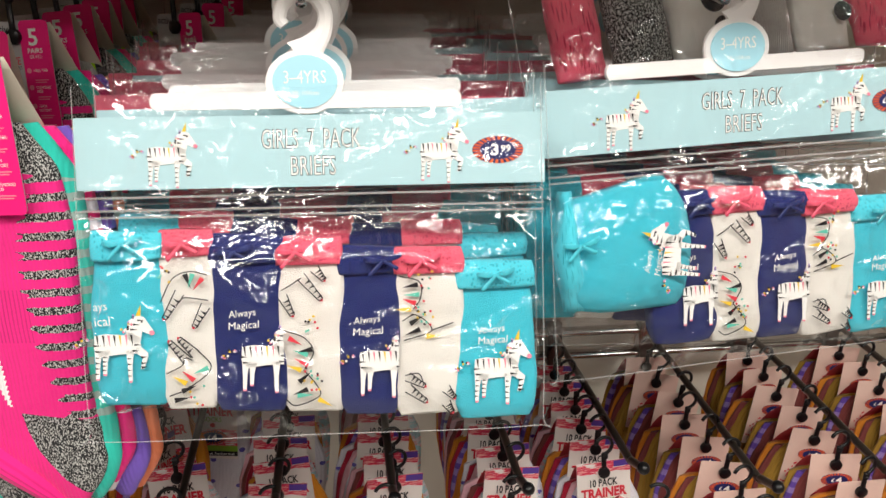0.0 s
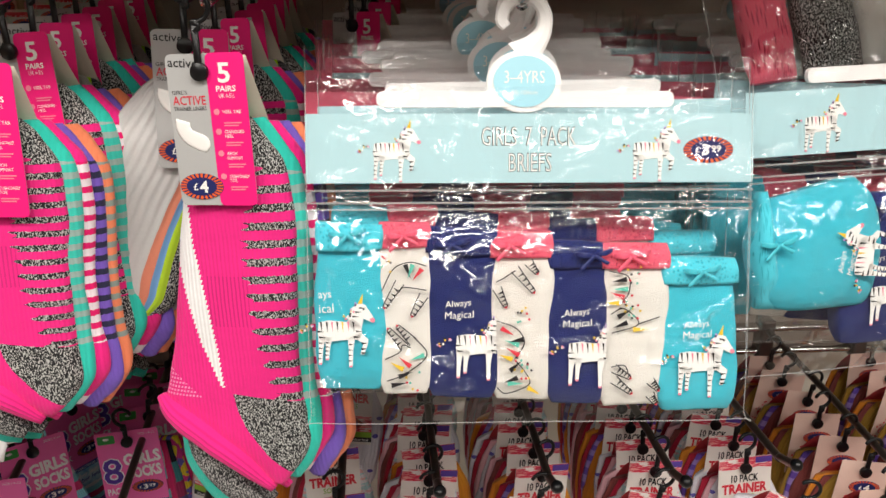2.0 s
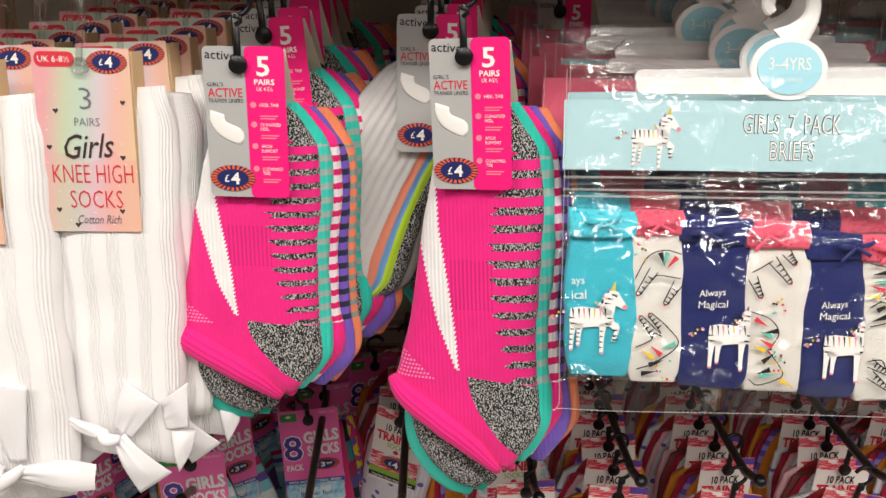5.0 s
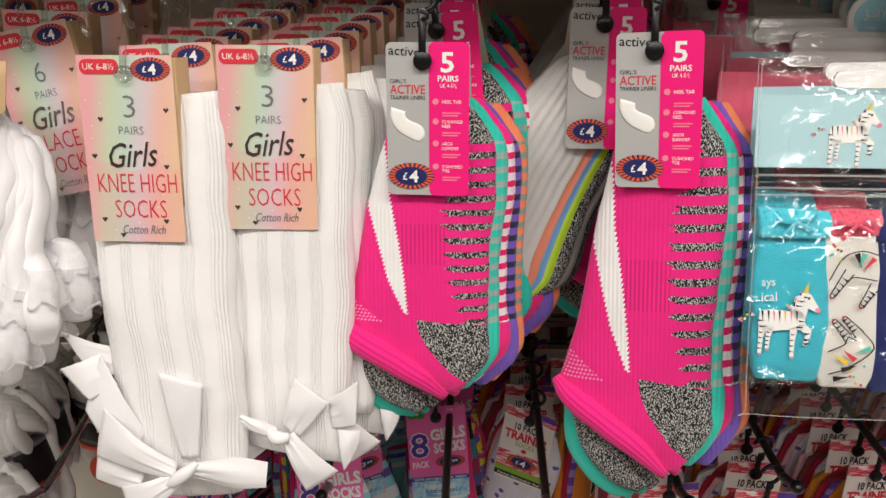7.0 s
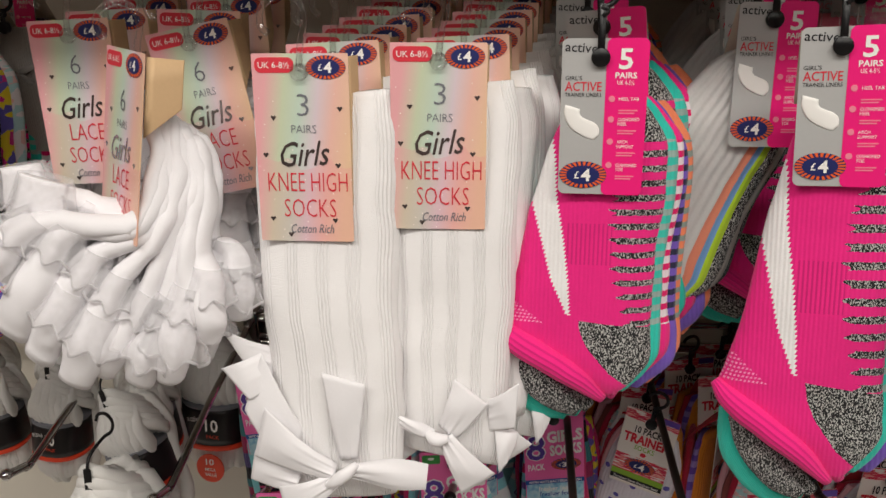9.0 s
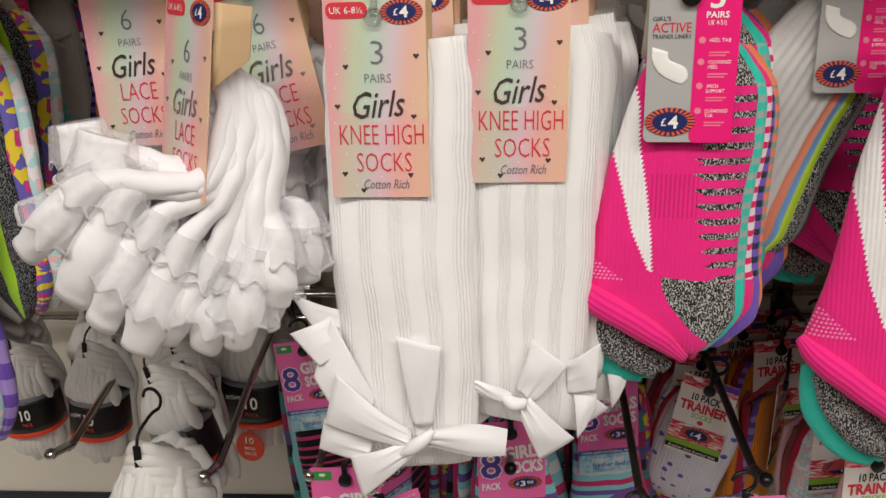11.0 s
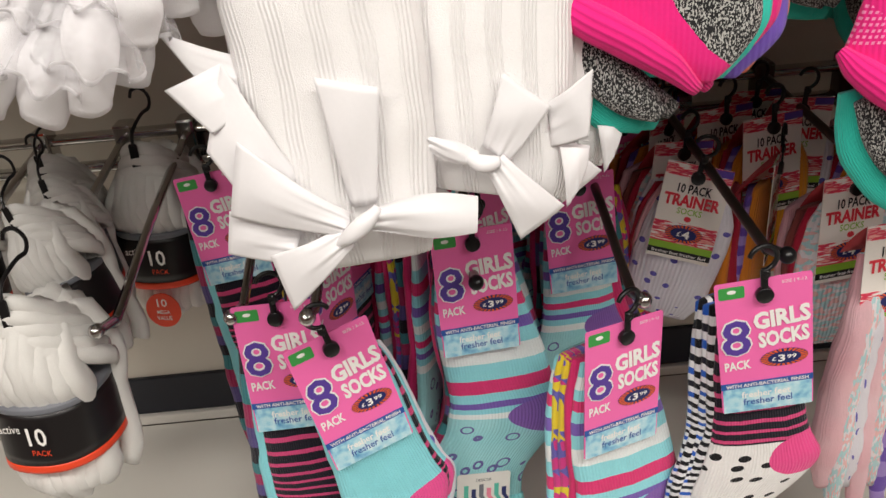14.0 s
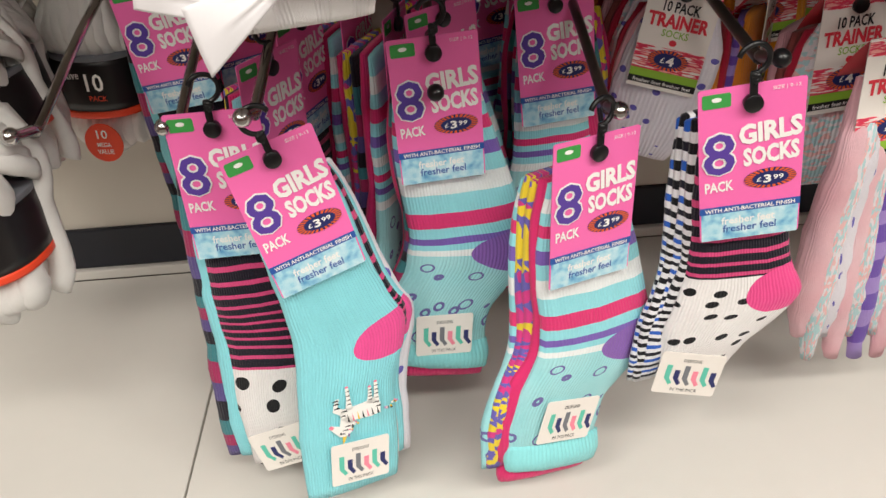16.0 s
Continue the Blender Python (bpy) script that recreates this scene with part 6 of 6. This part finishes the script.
# ---- trainer sock packs ----
def trainer_pack(label, mats, kind="ten", fan=False):
    t = thing("sock_pack", label, "sock pack", "hanging trainer sock packs")
    y = -0.022
    if kind == "ten":
        c = part("card", plate(rounded(-0.029, 0.029, -0.090, 0.012, 0.001, 1), y - 0.0008, y), M["tag_white"], t, "white card with red brush marks", False)
        part("brush_print", plate([(-0.029, -0.002), (0.029, -0.002), (0.029, 0.012), (-0.029, 0.012)], y - 0.0012, y - 0.0007), M["scribble"], c, "", False)
        part("brush_print", plate([(-0.029, -0.072), (0.029, -0.072), (0.029, -0.050), (-0.029, -0.050)], y - 0.0012, y - 0.0007), M["scribble"], c, "", False)
        part("size_mark", plate([(0.011, 0.0045), (0.0288, 0.0045), (0.0288, 0.0115), (0.011, 0.0115)], y - 0.0015, y - 0.0011), M["purple_ink"], c, "", False)
        part("green_band", plate([(-0.029, -0.0795), (0.029, -0.0795), (0.029, -0.0722), (-0.029, -0.0722)], y - 0.0012, y - 0.0007), M["lime_ink"], c, "", False)
        part("dark_band", plate([(-0.029, -0.086), (0.029, -0.086), (0.029, -0.0797), (-0.029, -0.0797)], y - 0.0012, y - 0.0007), M["black"], c, "", False)
        lettering(c, M["black"], [("10 PACK", 0.030, 0.0095, 0, -0.013, 0, 0.025)], y - 0.0014)
        lettering(c, M["red_ink"], [("TRAINER", 0.050, 0.0125, 0, -0.0255, 0, 0.04)], y - 0.0014, "red_lettering")
        lettering(c, M["lime_ink"], [("SOCKS", 0.022, 0.0065, 0, -0.0365, 0, 0.01)], y - 0.0014, "green_lettering")
        lettering(c, M["white"], [("fresher feet fresher feel", 0.05, 0.0035, 0, -0.083, 0, 0.01)], y - 0.0014, "white_lettering")
        part("mark", plate(ellipse(0, -0.0445, 0.0032, 0.0028, 10), y - 0.0012, y - 0.0007), M["red_ink"], c, "", False)
        price_oval(c, 0.0, -0.0605, 0.034, 0.0185, "4", y - 0.0012)
    else:
        c = part("card", plate(rounded(-0.027, 0.027, -0.070, 0.012, 0.001, 1), y - 0.0008, y), M["tag_blush"], t, "pale card with a dark price mark", False)
        lettering(c, M["red_ink"], [("6 PAIRS", 0.040, 0.0105, 0, -0.048, 0, 0.0)], y - 0.0014)
        price_oval(c, 0.004, -0.020, 0.034, 0.0165, "4", y - 0.0012)
        bm = bmesh.new()
        rr = random.Random(8)
        for k in range(16):
            plate(ellipse(rr.uniform(-0.025, 0.025), rr.uniform(-0.066, -0.032), 0.0011, 0.0011, 6), y - 0.0012, y - 0.0007, bm)
        part("dots", bm, M["red_ink"], c, "", False)
    black_hook(t, 0.036, 0, 1, -0.0235)
    part("card_back", sheet(lambda u, v: (-0.027 + 0.054 * u, y + 0.002 + 0.036 * v, 0.010 - 0.030 * v - 0.012 * v * v), 3, 6, 0.0006), M["flap_red"], t, "red folded back of the card")
    for k, mat in enumerate(mats if fan else ()):
        f = k / (len(mats) - 1)
        path = [(-0.012 + 0.03 * f, 0.004 + 0.012 * f, -0.03), (-0.024 + 0.05 * f, -0.016 + 0.012 * f, -0.070), (-0.034 + 0.078 * f, -0.012 + 0.016 * f, -0.140), (-0.037 + 0.096 * f, -0.006 + 0.016 * f, -0.225), (-0.032 + 0.104 * f, 0.002 + 0.012 * f, -0.280 - 0.03 * (k % 2) - 0.03 * f)]
        part("sock", sweep(path, [0.012, 0.022, 0.024, 0.026, 0.014], [0.012, 0.024, 0.030, 0.030, 0.010], 26, 14, 0.0026, k), M[mat], t)
    for k, mat in enumerate(() if fan else mats):
        g = 0.90 - 0.05 * k
        rows = [(-0.030 * g, -0.020, 0.030 * g, -0.016, 0.008), (-0.042 * g, -0.05, 0.044 * g, -0.046, 0.014), (-0.046 * g, -0.095, 0.047 * g, -0.09, 0.016), (-0.042 * g, -0.14, 0.043 * g, -0.136, 0.016), (-0.030 * g, -0.168, 0.030 * g, -0.164, 0.008)]
        s = part("sock", loft(rows, 18, 14, 0.0016, 7 * k + len(mats)), M[mat], t)
        s.location = (0.006 - 0.010 * k, -0.010 + 0.010 * k, -0.003 * k)
        s.rotation_euler = (0, radians(4 - 3 * k), radians(10 * k - 8))
    return t


SETS = [["tr_white", "tr_pink", "tr_red", "tr_white"], ["tr_yellow", "tr_purple", "tr_red", "tr_yellow"], ["tr_tie", "tr_red", "tr_brown", "tr_pink"]]
tens = [trainer_pack(f"ten pairs of {w} trainer socks on a card", s) for w, s in zip(("starry white", "yellow and violet", "pastel tie-dyed"), SETS)]
tens[0].matrix_world = pose(-0.291, 0.840, 0.818, 4, 10, -20)
tens[1].matrix_world = pose(-0.214, 0.90, 0.834, 0, -4, 6)
tens[2].matrix_world = pose(-0.18, 0.80, 0.812, 0, -2, 6)
rows = [(-0.245, 0.945, 0.830, -2, 10, 1), (-0.230, 0.87, 0.800, 4, 60, 1), (-0.16, 0.95, 0.83, 3, -5, 0), (-0.31, 0.95, 0.82, 4, 40, 1), (-0.30, 0.895, 0.818, 6, 8, 2), (-0.305, 0.99, 0.825, -4, 20, 1), (-0.20, 0.985, 0.83, 3, 8, 2),
        (-0.080, 0.73, 0.798, 3, 0, 1), (0.030, 0.72, 0.798, 4, -5, 2), (0.150, 0.72, 0.798, 9, -5, 0), (0.288, 0.70, 0.795, 22, -20, 0)]
for col, x in enumerate((-0.075, 0.036, 0.162, 0.266)):
    rows += [(x + rnd.uniform(-0.005, 0.005), 0.775 + 0.04 * k, 0.800 + 0.003 * k, rnd.uniform(-5, 6), rnd.uniform(-6, 8), (k + col) % 3) for k in range(6)]
for x, y, z, ry, rz, k in rows:
    copy_thing(tens[k], pose(x, y, z, 0, ry, rz))
pastel_ten = trainer_pack("pastel white and pink trainer socks fanned below a card", ["tr_pink", "tr_tie", "tr_white", "tr_pink", "tr_tie", "tr_purple", "tr_tie", "tr_pink", "tr_white"], "ten", True)
pastel_ten.matrix_world = pose(-0.172, 0.735, 0.800, 0, -3, 4)
sixes = [trainer_pack(f"six pairs of {w} socks on a small pale card", s, "six") for w, s in (("olive and rose", ["tr_olive", "tr_brown", "tr_yellow"]), ("brown and violet", ["tr_brown", "tr_purple", "tr_olive"]))]
sixes[0].matrix_world = pose(0.392, 0.68, 0.785, 2, 4, -8)
sixes[1].matrix_world = pose(0.527, 0.68, 0.785, 2, 3, -8)
for col, x in enumerate((0.392, 0.527, 0.662, 0.80)):
    for k, y in enumerate((0.68, 0.725, 0.77, 0.815, 0.86, 0.905, 0.95, 0.99)):
        if k or col > 1:
            copy_thing(sixes[(k + col) % 2], pose(x + rnd.uniform(-0.006, 0.006), y, 0.785 + 0.004 * k, 2, rnd.uniform(-7, 7), rnd.uniform(-12, 4)))
